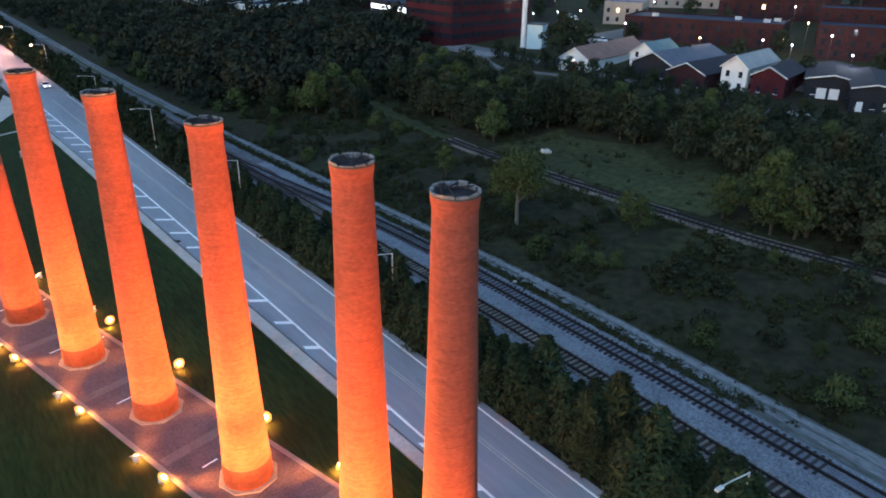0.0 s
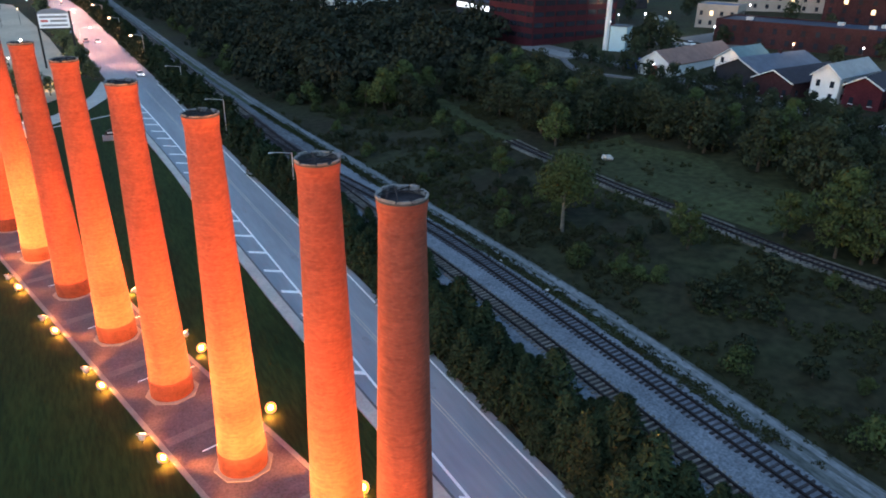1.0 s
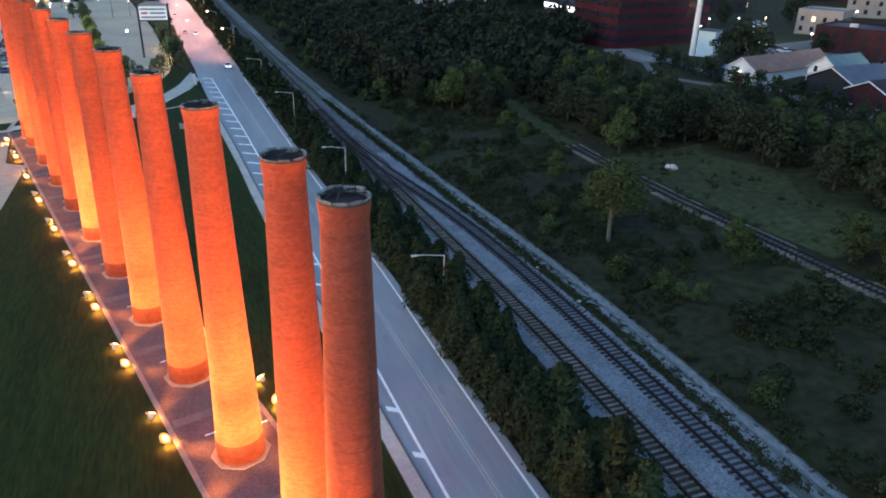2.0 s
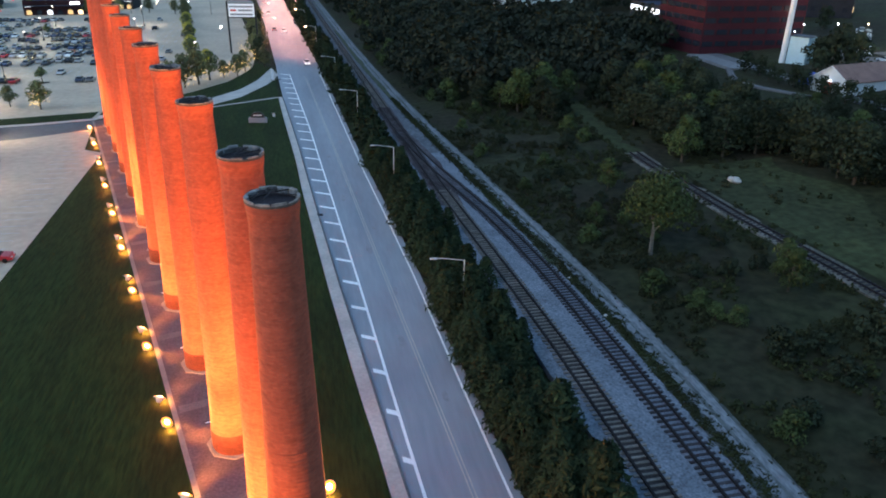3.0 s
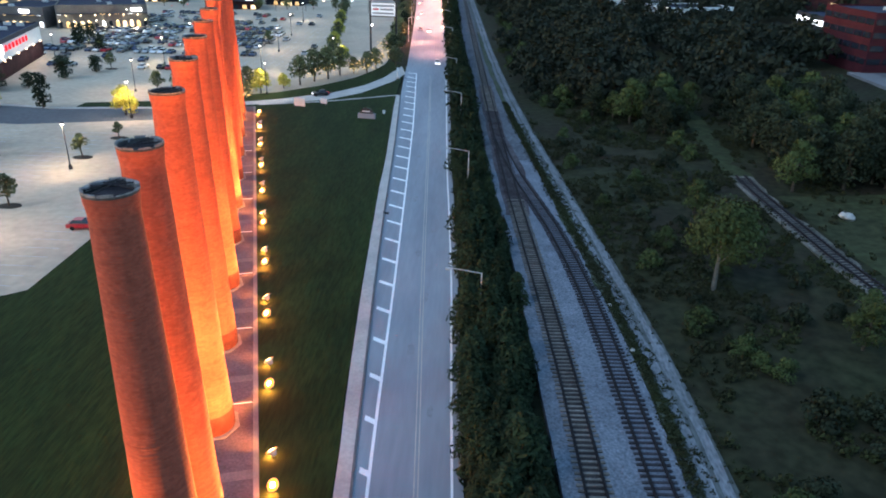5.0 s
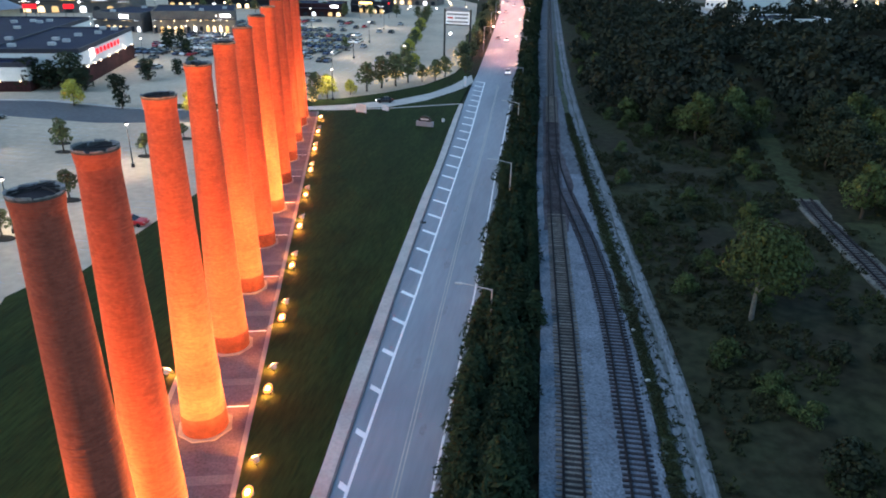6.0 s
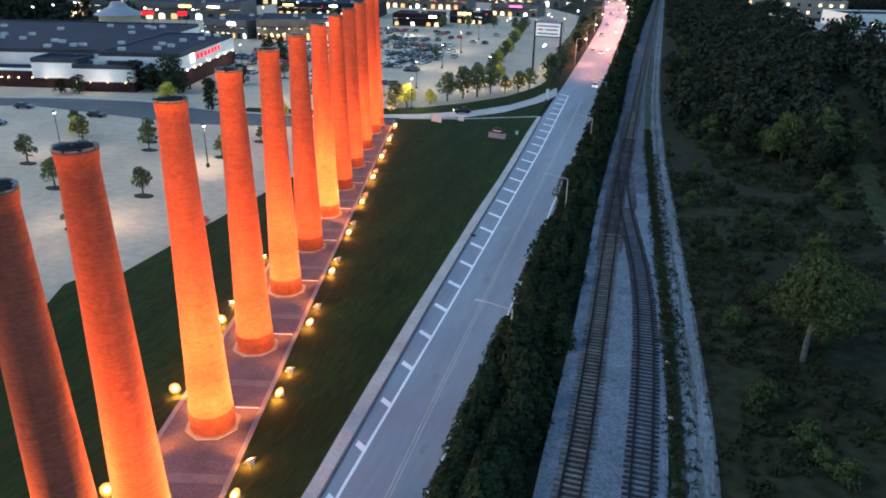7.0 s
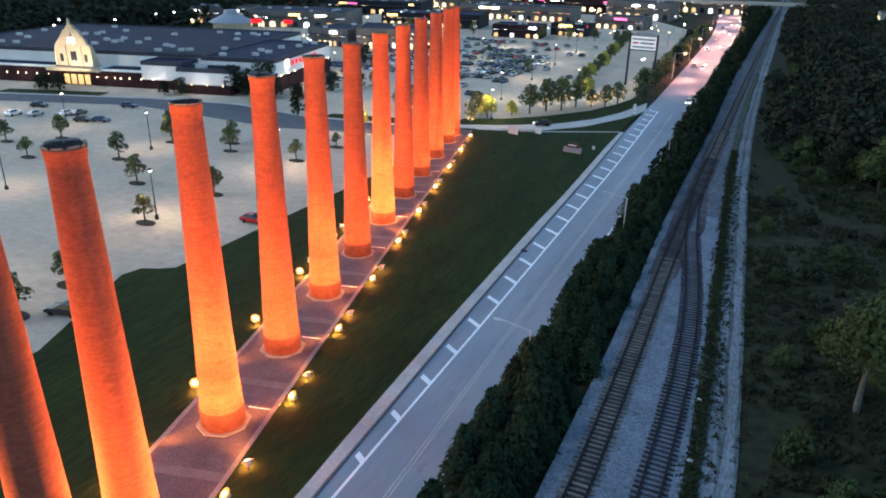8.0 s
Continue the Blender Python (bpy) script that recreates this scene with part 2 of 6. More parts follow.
    "rut": mat("pale_rut", (0.19, 0.205, 0.225), (0.125, 0.138, 0.148), 0.3, 0.95, 0.35, bump=0.03, stretch=(1, 0.3, 1)),
    "stain": mat("rusty_ballast", (0.055, 0.044, 0.049), (0.10, 0.09, 0.099), 0.4, 0.95, 0.4),
    "town_cream": mat("town_plaster", (0.30, 0.27, 0.25), (0.24, 0.22, 0.20), 0.3, 0.85, 0.1),
    "dusk_wall": mat("dun_wall", (0.17, 0.155, 0.15), (0.12, 0.11, 0.11), 0.2, 0.85, 0.15),
    "far_ballast": mat("dirty_ballast", (0.125, 0.135, 0.155), (0.085, 0.094, 0.11), 0.12, 0.95, 0.35),
    "crib_brown": mat("crib_brown", (0.05, 0.044, 0.043), (0.032, 0.029, 0.03), 0.5, 0.95, 0.35),
    "crib_blue": mat("crib_blue", (0.15, 0.165, 0.2), (0.105, 0.118, 0.148), 0.5, 0.95, 0.35),
    "ballast": mat("grey_ballast", (0.18, 0.2, 0.236), (0.128, 0.145, 0.174), 0.35, 0.95, 0.4, bump=0.04),
    "dirt_road": mat("gravel_track", (0.115, 0.128, 0.135), (0.07, 0.08, 0.072), 0.25, 0.95, 0.35, bump=0.04, stretch=(1, 0.25, 1)),
    "old_ballast": mat("old_ballast", (0.19, 0.175, 0.155), (0.09, 0.087, 0.07), 0.2, 0.95, 0.4),
    "sleeper": mat("sleeper_wood", (0.052, 0.05, 0.056), (0.034, 0.032, 0.038), 1.0, 0.9, 0.3, rand=0.25),
    "sleeper_pale": mat("weathered_sleeper", (0.20, 0.18, 0.165), (0.12, 0.11, 0.10), 1.0, 0.9, 0.3, rand=0.25),
    "rail": mat("rusty_rail", (0.024, 0.02, 0.022), (0.016, 0.014, 0.016), 1.0, 0.8, 0.2),
    "steel": mat("grey_steel", (0.45, 0.46, 0.48), (0.36, 0.37, 0.38), 2.0, 0.45, 0.1, metal=0.7),
    "dark_metal": mat("dark_metal", (0.03, 0.03, 0.035), (0.02, 0.02, 0.02), 2.0, 0.5, 0.1, metal=0.3),
    "white_paint": mat("white_paint", (0.75, 0.76, 0.78), (0.66, 0.67, 0.69), 0.5, 0.7, 0.08),
    "black": mat("black_rubber", (0.02, 0.02, 0.02), (0.015, 0.015, 0.015), 3.0, 0.8),
    "bark": mat("bark", (0.09, 0.07, 0.055), (0.06, 0.05, 0.04), 3.0, 0.95, 0.3),
    "pale_bark": mat("pale_bark", (0.14, 0.135, 0.12), (0.10, 0.095, 0.085), 2.0, 0.95, 0.3),
    "leaf": mat("leaf_dark", (0.030, 0.040, 0.023), (0.020, 0.028, 0.017), 0.22, 0.92, rand=0.28, island=0.16),
    "leaf_far": mat("leaf_far", (0.026, 0.033, 0.022), (0.017, 0.022, 0.016), 0.05, 0.92, island=0.16),
    "leaf_light": mat("leaf_light", (0.055, 0.077, 0.028), (0.040, 0.057, 0.022), 0.3, 0.9, rand=0.25, island=0.18),
    "needle": mat("pine_needles", (0.024, 0.040, 0.019), (0.017, 0.029, 0.015), 0.4, 0.9, rand=0.25, island=0.22),
    "leaf_street": mat("leaf_street", (0.10, 0.11, 0.035), (0.07, 0.085, 0.03), 0.5, 0.7, rand=0.3, island=0.4),
    "glass": mat("dark_glass", (0.02, 0.025, 0.035), (0.015, 0.02, 0.03), 1.0, 0.1),
    # orange emission of the widened lens, imitating the halo round the bulb
    "lamp_glow": mat("flood_lens_halo", (1.0, 0.24, 0.025), (1.0, 0.24, 0.025), 1.0, glow=0.4),
    "flood_housing": mat("flood_housing", (0.62, 0.60, 0.58), (0.5, 0.48, 0.47), 2.0, 0.5, 0.1),
    "bulb_core": mat("bulb_core", (1.0, 0.52, 0.18), (1.0, 0.52, 0.18), 1.0, glow=5.0),
    "warm_glow": mat("warm_lamp", (1.0, 0.74, 0.42), (1.0, 0.74, 0.42), 1.0, glow=1.2),
    "white_glow": mat("white_lamp", (0.95, 0.97, 1.0), (0.95, 0.97, 1.0), 1.0, glow=1.3),
    "red_glow": mat("red_light", (1.0, 0.02, 0.03), (1.0, 0.02, 0.03), 1.0, glow=0.16),
    "lit_white": mat("lit_white_window", (0.9, 0.95, 1.0), (0.7, 0.75, 0.85), 0.6, glow=0.35),
    "lit_dim": mat("dim_window", (1.0, 0.6, 0.25), (0.9, 0.5, 0.2), 0.6, glow=0.12),
    "lit_window": mat("lit_window", (1.0, 0.72, 0.38), (1.0, 0.6, 0.3), 0.6, glow=0.32),
}


# ---- mesh helpers ----
def obj(name, bm, material, smooth=False):
    me = bpy.data.meshes.new(name)
    bm.to_mesh(me)
    bm.free()
    me.materials.append(material)
    if smooth:
        for p in me.polygons:
            p.use_smooth = True
    return new(name, me)


def part(name, bm, material, parent, label="", smooth=False):
    ob = obj(name, bm, material, smooth)
    ob.parent = parent
    return tagged(ob, label)


def thing(name, m, label, category, group="", kind=""):
    ob = new(name)
    ob.empty_display_size = 0.3
    ob.matrix_basis = m
    return tagged(ob, label, category, group, kind)


def box(bm, x0, x1, y0, y1, z0, z1):
    v = [bm.verts.new((x, y, z)) for z in (z0, z1) for x, y in ((x0, y0), (x1, y0), (x1, y1), (x0, y1))]
    for f in ((3, 2, 1, 0), (4, 5, 6, 7), (0, 1, 5, 4), (1, 2, 6, 5), (2, 3, 7, 6), (3, 0, 4, 7)):
        bm.faces.new([v[i] for i in f])
    return bm


def B(*a):
    return box(bmesh.new(), *a)


def lathe(bm, profile, seg=32, caps=True):
    rings = [[bm.verts.new((r * math.cos(2 * math.pi * i / seg), r * math.sin(2 * math.pi * i / seg), z)) for i in range(seg)] for r, z in profile]
    for a, b in zip(rings, rings[1:]):
        for i in range(seg):
            bm.faces.new((a[i], a[(i + 1) % seg], b[(i + 1) % seg], b[i]))
    if caps:
        bm.faces.new(rings[0][::-1])
        bm.faces.new(rings[-1])
    return bm


def tube(bm, p, q, r0, r1, seg=8):
    p, q = Vector(p), Vector(q)
    turn = (q - p).to_track_quat("Z", "Y").to_matrix()
    rings = []
    for c, r in ((p, r0), (q, r1)):
        rings.append([bm.verts.new(c + turn @ Vector((r * math.cos(2 * math.pi * i / seg), r * math.sin(2 * math.pi * i / seg), 0))) for i in range(seg)])
    for i in range(seg):
        bm.faces.new((rings[0][i], rings[0][(i + 1) % seg], rings[1][(i + 1) % seg], rings[1][i]))
    bm.faces.new(rings[0][::-1])
    bm.faces.new(rings[1])
    return bm


def slab(bm, pts, z0, z1):
    """A flat slab on a counter-clockwise outline."""
    lo, hi = [bm.verts.new((x, y, z0)) for x, y in pts], [bm.verts.new((x, y, z1)) for x, y in pts]
    n = len(pts)
    bm.faces.new(lo[::-1])
    bm.faces.new(hi)
    for i in range(n):
        bm.faces.new((lo[i], lo[(i + 1) % n], hi[(i + 1) % n], hi[i]))
    return bm


def at(table, y):
    return float(np.interp(y, table[0], table[1]))


def ribbon(bm, left, right, y0, y1, z1, z0, step=6.0, lift=None):
    """A strip with thickness between two lines x(y)."""
    n = max(2, int((y1 - y0) / step) + 1)
    rows = []
    for y in np.linspace(y0, y1, n):
        a, b = left(y), right(y)
        h = lift(y) if lift else 0.0
        rows.append([bm.verts.new((a, y, z0 + h)), bm.verts.new((a, y, z1 + h)), bm.verts.new((b, y, z1 + h)), bm.verts.new((b, y, z0 + h))])
    for p, q in zip(rows, rows[1:]):
        for i in range(3):
            bm.faces.new((p[i], p[i + 1], q[i + 1], q[i]))
    bm.faces.new(rows[0][::-1])
    bm.faces.new(rows[-1])
    return bm


# ---- the plan: lines x(y) along the valley ----
WALK_L = ((-60, 20, 44, 50, 72, 109, 125, 166, 182), (30.5, 27.3, 25.6, 25.0, 23.4, 21.1, 20.4, 17.7, 16.9))
KERB = ((-60, 20, 44, 50, 73, 95, 140, 182, 214, 228, 311, 437, 505, 770, 1200), (33, 28.9, 27.0, 26.6, 24.9, 23.5, 20.9, 18.0, 16.4, 15.9, 11.5, 4.0, -2.0, -30, -80))
WHITE = ((-60, 20, 45, 73, 91, 150, 214), (33.5, 29.5, 28.3, 27.2, 26.4, 23.7, 19.9))
CENTRE = ((-60, 20, 49, 63, 91, 160, 230), (36.5, 33.3, 31.9, 31.2, 29.9, 26.8, 23.4))
RIGHT = ((-60, 20, 37, 53, 73, 97, 118, 194, 311, 437, 505, 770, 1200), (39.5, 36.0, 35.3, 34.8, 34.3, 33.3, 32.3, 29.6, 24.3, 18.5, 13.0, -12, -62))
BED_L = ((-60, 20, 38, 50, 73, 118, 194, 274, 434, 632, 1200), (44.6, 44.0, 43.6, 43.1, 42.3, 39.7, 37.0, 33.0, 28.0, 23.0, 8))
BED_R = ((-60, 20, 38, 52, 60, 80, 100, 115, 130, 150, 178, 210, 260, 350, 630, 1200), (58, 57.6, 57.4, 57.1, 56.7, 55.2, 53.5, 52.3, 51.0, 49.4, 47.6, 45.9, 43.8, 41, 32, 17))
TRACK_A = ((-60, 20, 38, 52, 65, 80, 100, 130, 150, 180, 350, 630, 1200), (46.8, 46.35, 46.16, 45.85, 45.28, 44.5, 43.48, 42.25, 41.6, 40.6, 35.2, 26.5, 11.5))
TRACK_B = ((-60, 20, 38, 52, 60, 70, 80, 90, 100, 112, 124, 136), (52.4, 51.8, 51.35, 50.95, 50.7, 50.2, 49.4, 48.2, 46.6, 44.6, 43.1, 42.2))
BED_Z, SERVICE_Z = 1.55, 1.25
OLD = ((-60, 0, 32, 47, 62, 81, 107, 125, 150, 180, 240), (98, 95, 90.0, 87.0, 85.6, 83.6, 82.4, 83.0, 85.5, 88.5, 94))
UP = Vector((-0.273, 0.962, 0))
SIDE = Vector((0.962, 0.273, 0))


def hill(x, y):
    """Height of the natural ground: flat by the road, a bank up to the railway, then a slow rise to the town."""
    s, u = x - at(BED_R, y), x - at(BED_L, y)
    if s > 0.5:
        return 1.12 + min(0.051 * s, 1.82) + 0.06 * max(min(s, 400) - 35.7, 0)
    if u > 0:
        return 1.0 + 0.12 * max(0.0, min(1.0, (s + 1.5) / 2))
    return -0.22 + 1.22 * max(0.0, 1 + u / 3.6)


def hill_noise(x, y):
    return hill(x, y) + (0.25 * noise.noise((x * 0.12, y * 0.12, 0)) if x > at(BED_R, y) + 2 else 0.0)


# ---- ground and large structure ----
def build_ground():
    xs = sorted({*np.arange(-2600, -300, 230), *np.arange(-300, 0, 20), *np.arange(0, 130, 2.5), *np.arange(130, 420, 12), *np.arange(420, 3000, 230)})
    ys = sorted({*np.arange(-600, -40, 80), *np.arange(-40, 240, 4), *np.arange(240, 700, 20), *np.arange(700, 3600, 200)})
    verts = [(float(x), float(y), hill_noise(x, y)) for y in ys for x in xs]
    n = len(xs)
    faces = [(j * n + i, j * n + i + 1, (j + 1) * n + i + 1, (j + 1) * n + i) for j in range(len(ys) - 1) for i in range(n - 1)]
    me = bpy.data.meshes.new("ground")
    me.from_pydata(verts, [], faces)
    me.materials.append(M["scrub"])
    for p in me.polygons:
        p.use_smooth = True
    return tagged(new("ground", me), "dark scrub ground rising gently towards the town", "ground", kind="structure")


build_ground()

lawn_outline = [(-12, -60), (29.0, -60), (27.2, 20), (25.5, 44), (24.9, 50), (23.3, 72), (21.0, 109), (20.3, 125), (17.6, 166), (16.8, 181), (16.2, 206), (13.6, 197.2), (7.6, 182.4), (0, 172.8), (-15, 165.8), (-22.8, 162.8), (-19.6, 138.5), (-15.8, 136), (-15.8, 68), (-17.5, 66.6), (-19.6, 65.6), (-20.2, 62.8), (-12, 45)]
tagged(obj("lawn", slab(bmesh.new(), lawn_outline, -0.2, 0.12), M["lawn"]), "mown dark green lawn around the chimney row", "lawn", kind="structure")

road = tagged(obj("road", ribbon(bmesh.new(), lambda y: at(KERB, y), lambda y: at(RIGHT, y) + 0.9, -60, 1200, 0.0, -0.3), M["asphalt"]), "pale worn asphalt road with a parking lane", "road", kind="structure")
tagged(obj("pavement", ribbon(bmesh.new(), lambda y: at(WALK_L, y), lambda y: at(KERB, y) - 0.22, -60, 181, 0.14, -0.2), M["walk"]), "pale concrete sidewalk beside the road", "pavement", kind="structure")
tagged(obj("kerb", ribbon(bmesh.new(), lambda y: at(KERB, y) - 0.22, lambda y: at(KERB, y), -60, 181, 0.15, -0.2), M["kerb"]), "dark granite kerb along the sidewalk", "kerb", kind="structure")

tagged(obj("trackbed", ribbon(bmesh.new(), lambda y: at(BED_L, y), lambda y: at(BED_R, y) - 4.0, -60, 122, BED_Z, 0.6), M["ballast"]), "grey crushed-stone trackbed under the rails", "trackbed", kind="structure")
tagged(obj("trackbed_far", ribbon(bmesh.new(), lambda y: at(BED_L, y), lambda y: at(BED_R, y) - 4.0, 122, 1200, BED_Z, 0.6), M["far_ballast"]), "dirty dark ballast of the line beyond the junction", "trackbed", kind="structure")
tagged(obj("service_road", ribbon(bmesh.new(), lambda y: at(BED_R, y) - 4.0, lambda y: at(BED_R, y), -60, 1200, SERVICE_Z, 0.6), M["dirt_road"]), "gravel service track with grassy ruts", "service road", kind="structure")

for off in (-2.1, -0.75):
    tagged(obj("wheel_rut", ribbon(bmesh.new(), lambda y: at(BED_R, y) + off - 0.5 + 0.12 * math.sin(y * 0.31), lambda y: at(BED_R, y) + off + 0.4 + 0.12 * math.sin(y * 0.47), -60, 700, SERVICE_Z + 0.008, 0.9, 2.5), M["rut"]), "pale worn wheel rut of the service track", "wheel rut", kind="structure")

def wander(y, k):
    return noise.noise((y * 0.11, k, 2.5)) + 0.6 * noise.noise((y * 0.37, k, 8.5))


tagged(obj("weed_bed", ribbon(bmesh.new(), lambda y: at(BED_R, y) - 3.96 - 0.5 * wander(y, 1), lambda y: at(BED_R, y) - 2.75 + 0.5 * wander(y, 5), 44, 300, BED_Z + 0.02, 0.9, 0.8), M["weed_bed"]), "ragged strip of dark weeds beside the ballast", "weeds", kind="structure")
tagged(obj("stained_ballast", ribbon(bmesh.new(), lambda y: at(TRACK_A, y) - 1.9 + 0.3 * wander(y, 4), lambda y: at(TRACK_A, y) + 1.7 + 1.6 * max(0, 1 - abs(y - 116) / 22) + 0.3 * wander(y, 6), 94, 190, BED_Z + 0.006, 1.2, 3.0), M["stain"]), "dark rust-stained ballast where the tracks join", "trackbed", kind="structure")

lot_outline = [(-12, -60), (-12, 45), (-20.2, 62.8), (-19.6, 65.6), (-17.5, 66.6), (-15.8, 68), (-15.8, 136), (-19.6, 138.5), (-23, 162), (-20, 176), (-4, 184), (8, 205), (9, 240), (2, 330), (-15, 480), (-60, 560), (-215, 560), (-240, 330), (-215, 110), (-215, -60)]
tagged(obj("parking_lot", slab(bmesh.new(), lot_outline, -0.3, 0.0), M["lot"]), "pale concrete parking lot under dusk light", "parking lot", kind="structure")

# plaza strip under the chimneys
STACKS = [(19.53, 24.64)] + [(17.79 - 3.733 * i, 31.75 + 13.135 * i) for i in range(10)] + [(-17.85, 157.1)]
p0, p1 = Vector((19.53, 24.64, 0)) - UP * 7, Vector((-17.85, 157.1, 0)) + UP * 5.5
def plaza_strip(a, b):
    return [tuple((p0 + SIDE * a).xy), tuple((p0 + SIDE * b).xy), tuple((p1 + SIDE * b).xy), tuple((p1 + SIDE * a).xy)]
tagged(obj("plaza", slab(bmesh.new(), plaza_strip(-3.7, 3.7), -0.1, 0.16), M["plaza"]), "reddish paved plaza strip under the chimneys", "plaza", kind="structure")
for a, b in ((-4.15, -3.7), (3.7, 4.15)):
    tagged(obj("trim", slab(bmesh.new(), plaza_strip(a, b), -0.1, 0.18), M["plaza_edge"]), "pale concrete edging of the plaza", "edging", kind="structure")


# ---- chimneys ----
def chimney(x, y):
    t = thing("chimney", pose(x, y, 0.16), "tall tapering red brick industrial chimney with ragged cap", "chimney", "row of twelve chimneys")
    prof = [(1.92, 1.9), (1.90, 2.0)]
    for i in range(1, 29):
        z = 2.0 + (28.05 - 2.0) * i / 28
        prof.append((1.90 + (1.14 - 1.90) * (i / 28) ** 0.85, z))
    prof += [(1.15, 28.25), (1.18, 28.5), (1.215, 28.75), (1.23, 29.05)]
    part("shaft", lathe(bmesh.new(), prof, 48, False), M["brick"], t, "orange-red radial brick shaft", True)
    part("base", lathe(bmesh.new(), [(1.97, 0.0), (1.97, 0.9), (1.96, 1.86), (1.90, 1.9)], 48, False), M["base_brick"], t, "darker brick base ring", True)
    part("plinth", lathe(bmesh.new(), [(2.45, -0.06), (2.45, 0.05), (2.40, 0.08)], 8), M["plaza_edge"], t, "octagonal concrete footing")
    bands = random.Random(round(x * 7))
    top = 26.4 - bands.uniform(0, 1.2)
    for i in range(9 if y < 35 else 5):
        z = top - i * bands.uniform(0.28, 0.45)
        r = 1.90 + (1.14 - 1.90) * ((z - 2.0) / 26.05) ** 0.85
        part("brick_band", lathe(bmesh.new(), [(r, z - 0.04), (r + 0.006, z - 0.02), (r + 0.006, z + 0.02), (r, z + 0.04)], 40, False), M["brick"], t)
        top -= bands.choice((0, 0, 0.3))
    for z in (bands.uniform(6, 8), bands.uniform(13, 17)):
        r = 1.90 + (1.14 - 1.90) * ((z - 2.0) / 26.05) ** 0.85
        part("brick_band", lathe(bmesh.new(), [(r, z - 0.08), (r + 0.012, z - 0.04), (r + 0.012, z + 0.04), (r, z + 0.08)], 40, False), M["brick"], t)
    rnd = random.Random(round(x * 10))
    lathe_ring = lathe(bmesh.new(), [(1.23, 29.05), (1.25, 29.08), (1.25, 29.17), (1.12, 29.18), (1.10, 28.6)], 40, False)
    part("cap", lathe_ring, M["cap_dark"], t, "weathered dark rim of the shaft")
    ang, stop = rnd.uniform(0, 0.7), 0.0
    stop = ang + 2 * math.pi - 0.12
    while ang < stop:
        a0, a1 = ang, min(ang + rnd.uniform(0.38, 0.85), stop)
        ang = a1 + rnd.choice((0.03, 0.05, 0.12, 0.22))
        zt, ri = 29.27 + rnd.uniform(-0.06, 0.05), 1.15 - rnd.uniform(0.0, 0.10)
        bm = bmesh.new()
        ring = []
        for q in range(6):
            a = a0 + (a1 - a0) * q / 5
            ins = ri + rnd.uniform(-0.05, 0.05) + (0.06 if q in (0, 5) else 0.0)
            ring.append([bm.verts.new((r * math.cos(a), r * math.sin(a), z)) for r, z in ((1.245, 29.08), (1.25, zt), (ins, zt - 0.03), (ins, 29.02))])
        for p, q in zip(ring, ring[1:]):
            for e in range(4):
                bm.faces.new((p[e], q[e], q[(e + 1) % 4], p[(e + 1) % 4]))
        bm.faces.new(ring[0][::-1])
        bm.faces.new(ring[-1])
        bmesh.ops.recalc_face_normals(bm, faces=bm.faces[:])
        part("coping_block", bm, M["cap"], t, "pale concrete coping block")
    bm = lathe(bmesh.new(), [(1.16, 28.8), (1.16, 28.92), (0.5, 28.98)], 32)
    part("flue_cover", bm, M["soot"], t, "sooty dark flue cover")
    for i in range(4):
        a, b2 = rnd.uniform(0, 6.28), rnd.uniform(1.8, 3.6)
        part("rebar", tube(bmesh.new(), (1.1 * math.cos(a), 1.1 * math.sin(a), 29.24), (1.1 * math.cos(a + b2), 1.1 * math.sin(a + b2), 29.18), 0.035, 0.035, 5), M["soot"], t, "loose iron bar")
    return t


for sx, sy in STACKS:
    chimney(sx, sy)


# ---- floodlights ----
def flood_proto():
    t = thing("floodlight", pose(0, 0, 0), "small ground floodlight glowing warm sodium orange", "floodlight", "floodlights beside the chimneys")
    part("stake", tube(bmesh.new(), (0, 0, 0), (0, 0, 0.45), 0.05, 0.05), M["dark_metal"], t)
    bm = tube(bmesh.new(), (-0.14, 0, 0.46), (0.16, 0, 0.80), 0.18, 0.36, 14)
    part("housing", bm, M["flood_housing"], t, "pale cylindrical housing", True)
    part("rim", tube(bmesh.new(), (0.15, 0, 0.79), (0.20, 0, 0.845), 0.5, 0.54, 18), M["flood_housing"], t, "round bezel")
    # lens drawn wider than the real one, so its orange edge reads as halo
    part("lens", tube(bmesh.new(), (0.196, 0, 0.84), (0.225, 0, 0.872), 0.52, 0.48, 18), M["lamp_glow"], t, "oversized orange lens disc standing in for the lamp's halo")
    part("bulb", tube(bmesh.new(), (0.215, 0, 0.861), (0.27, 0, 0.922), 0.28, 0.22, 14), M["bulb_core"], t, "white-hot lamp bulb")
    part("yoke", B(-0.03, 0.03, -0.36, 0.36, 0.40, 0.46), M["dark_metal"], t)
    return t


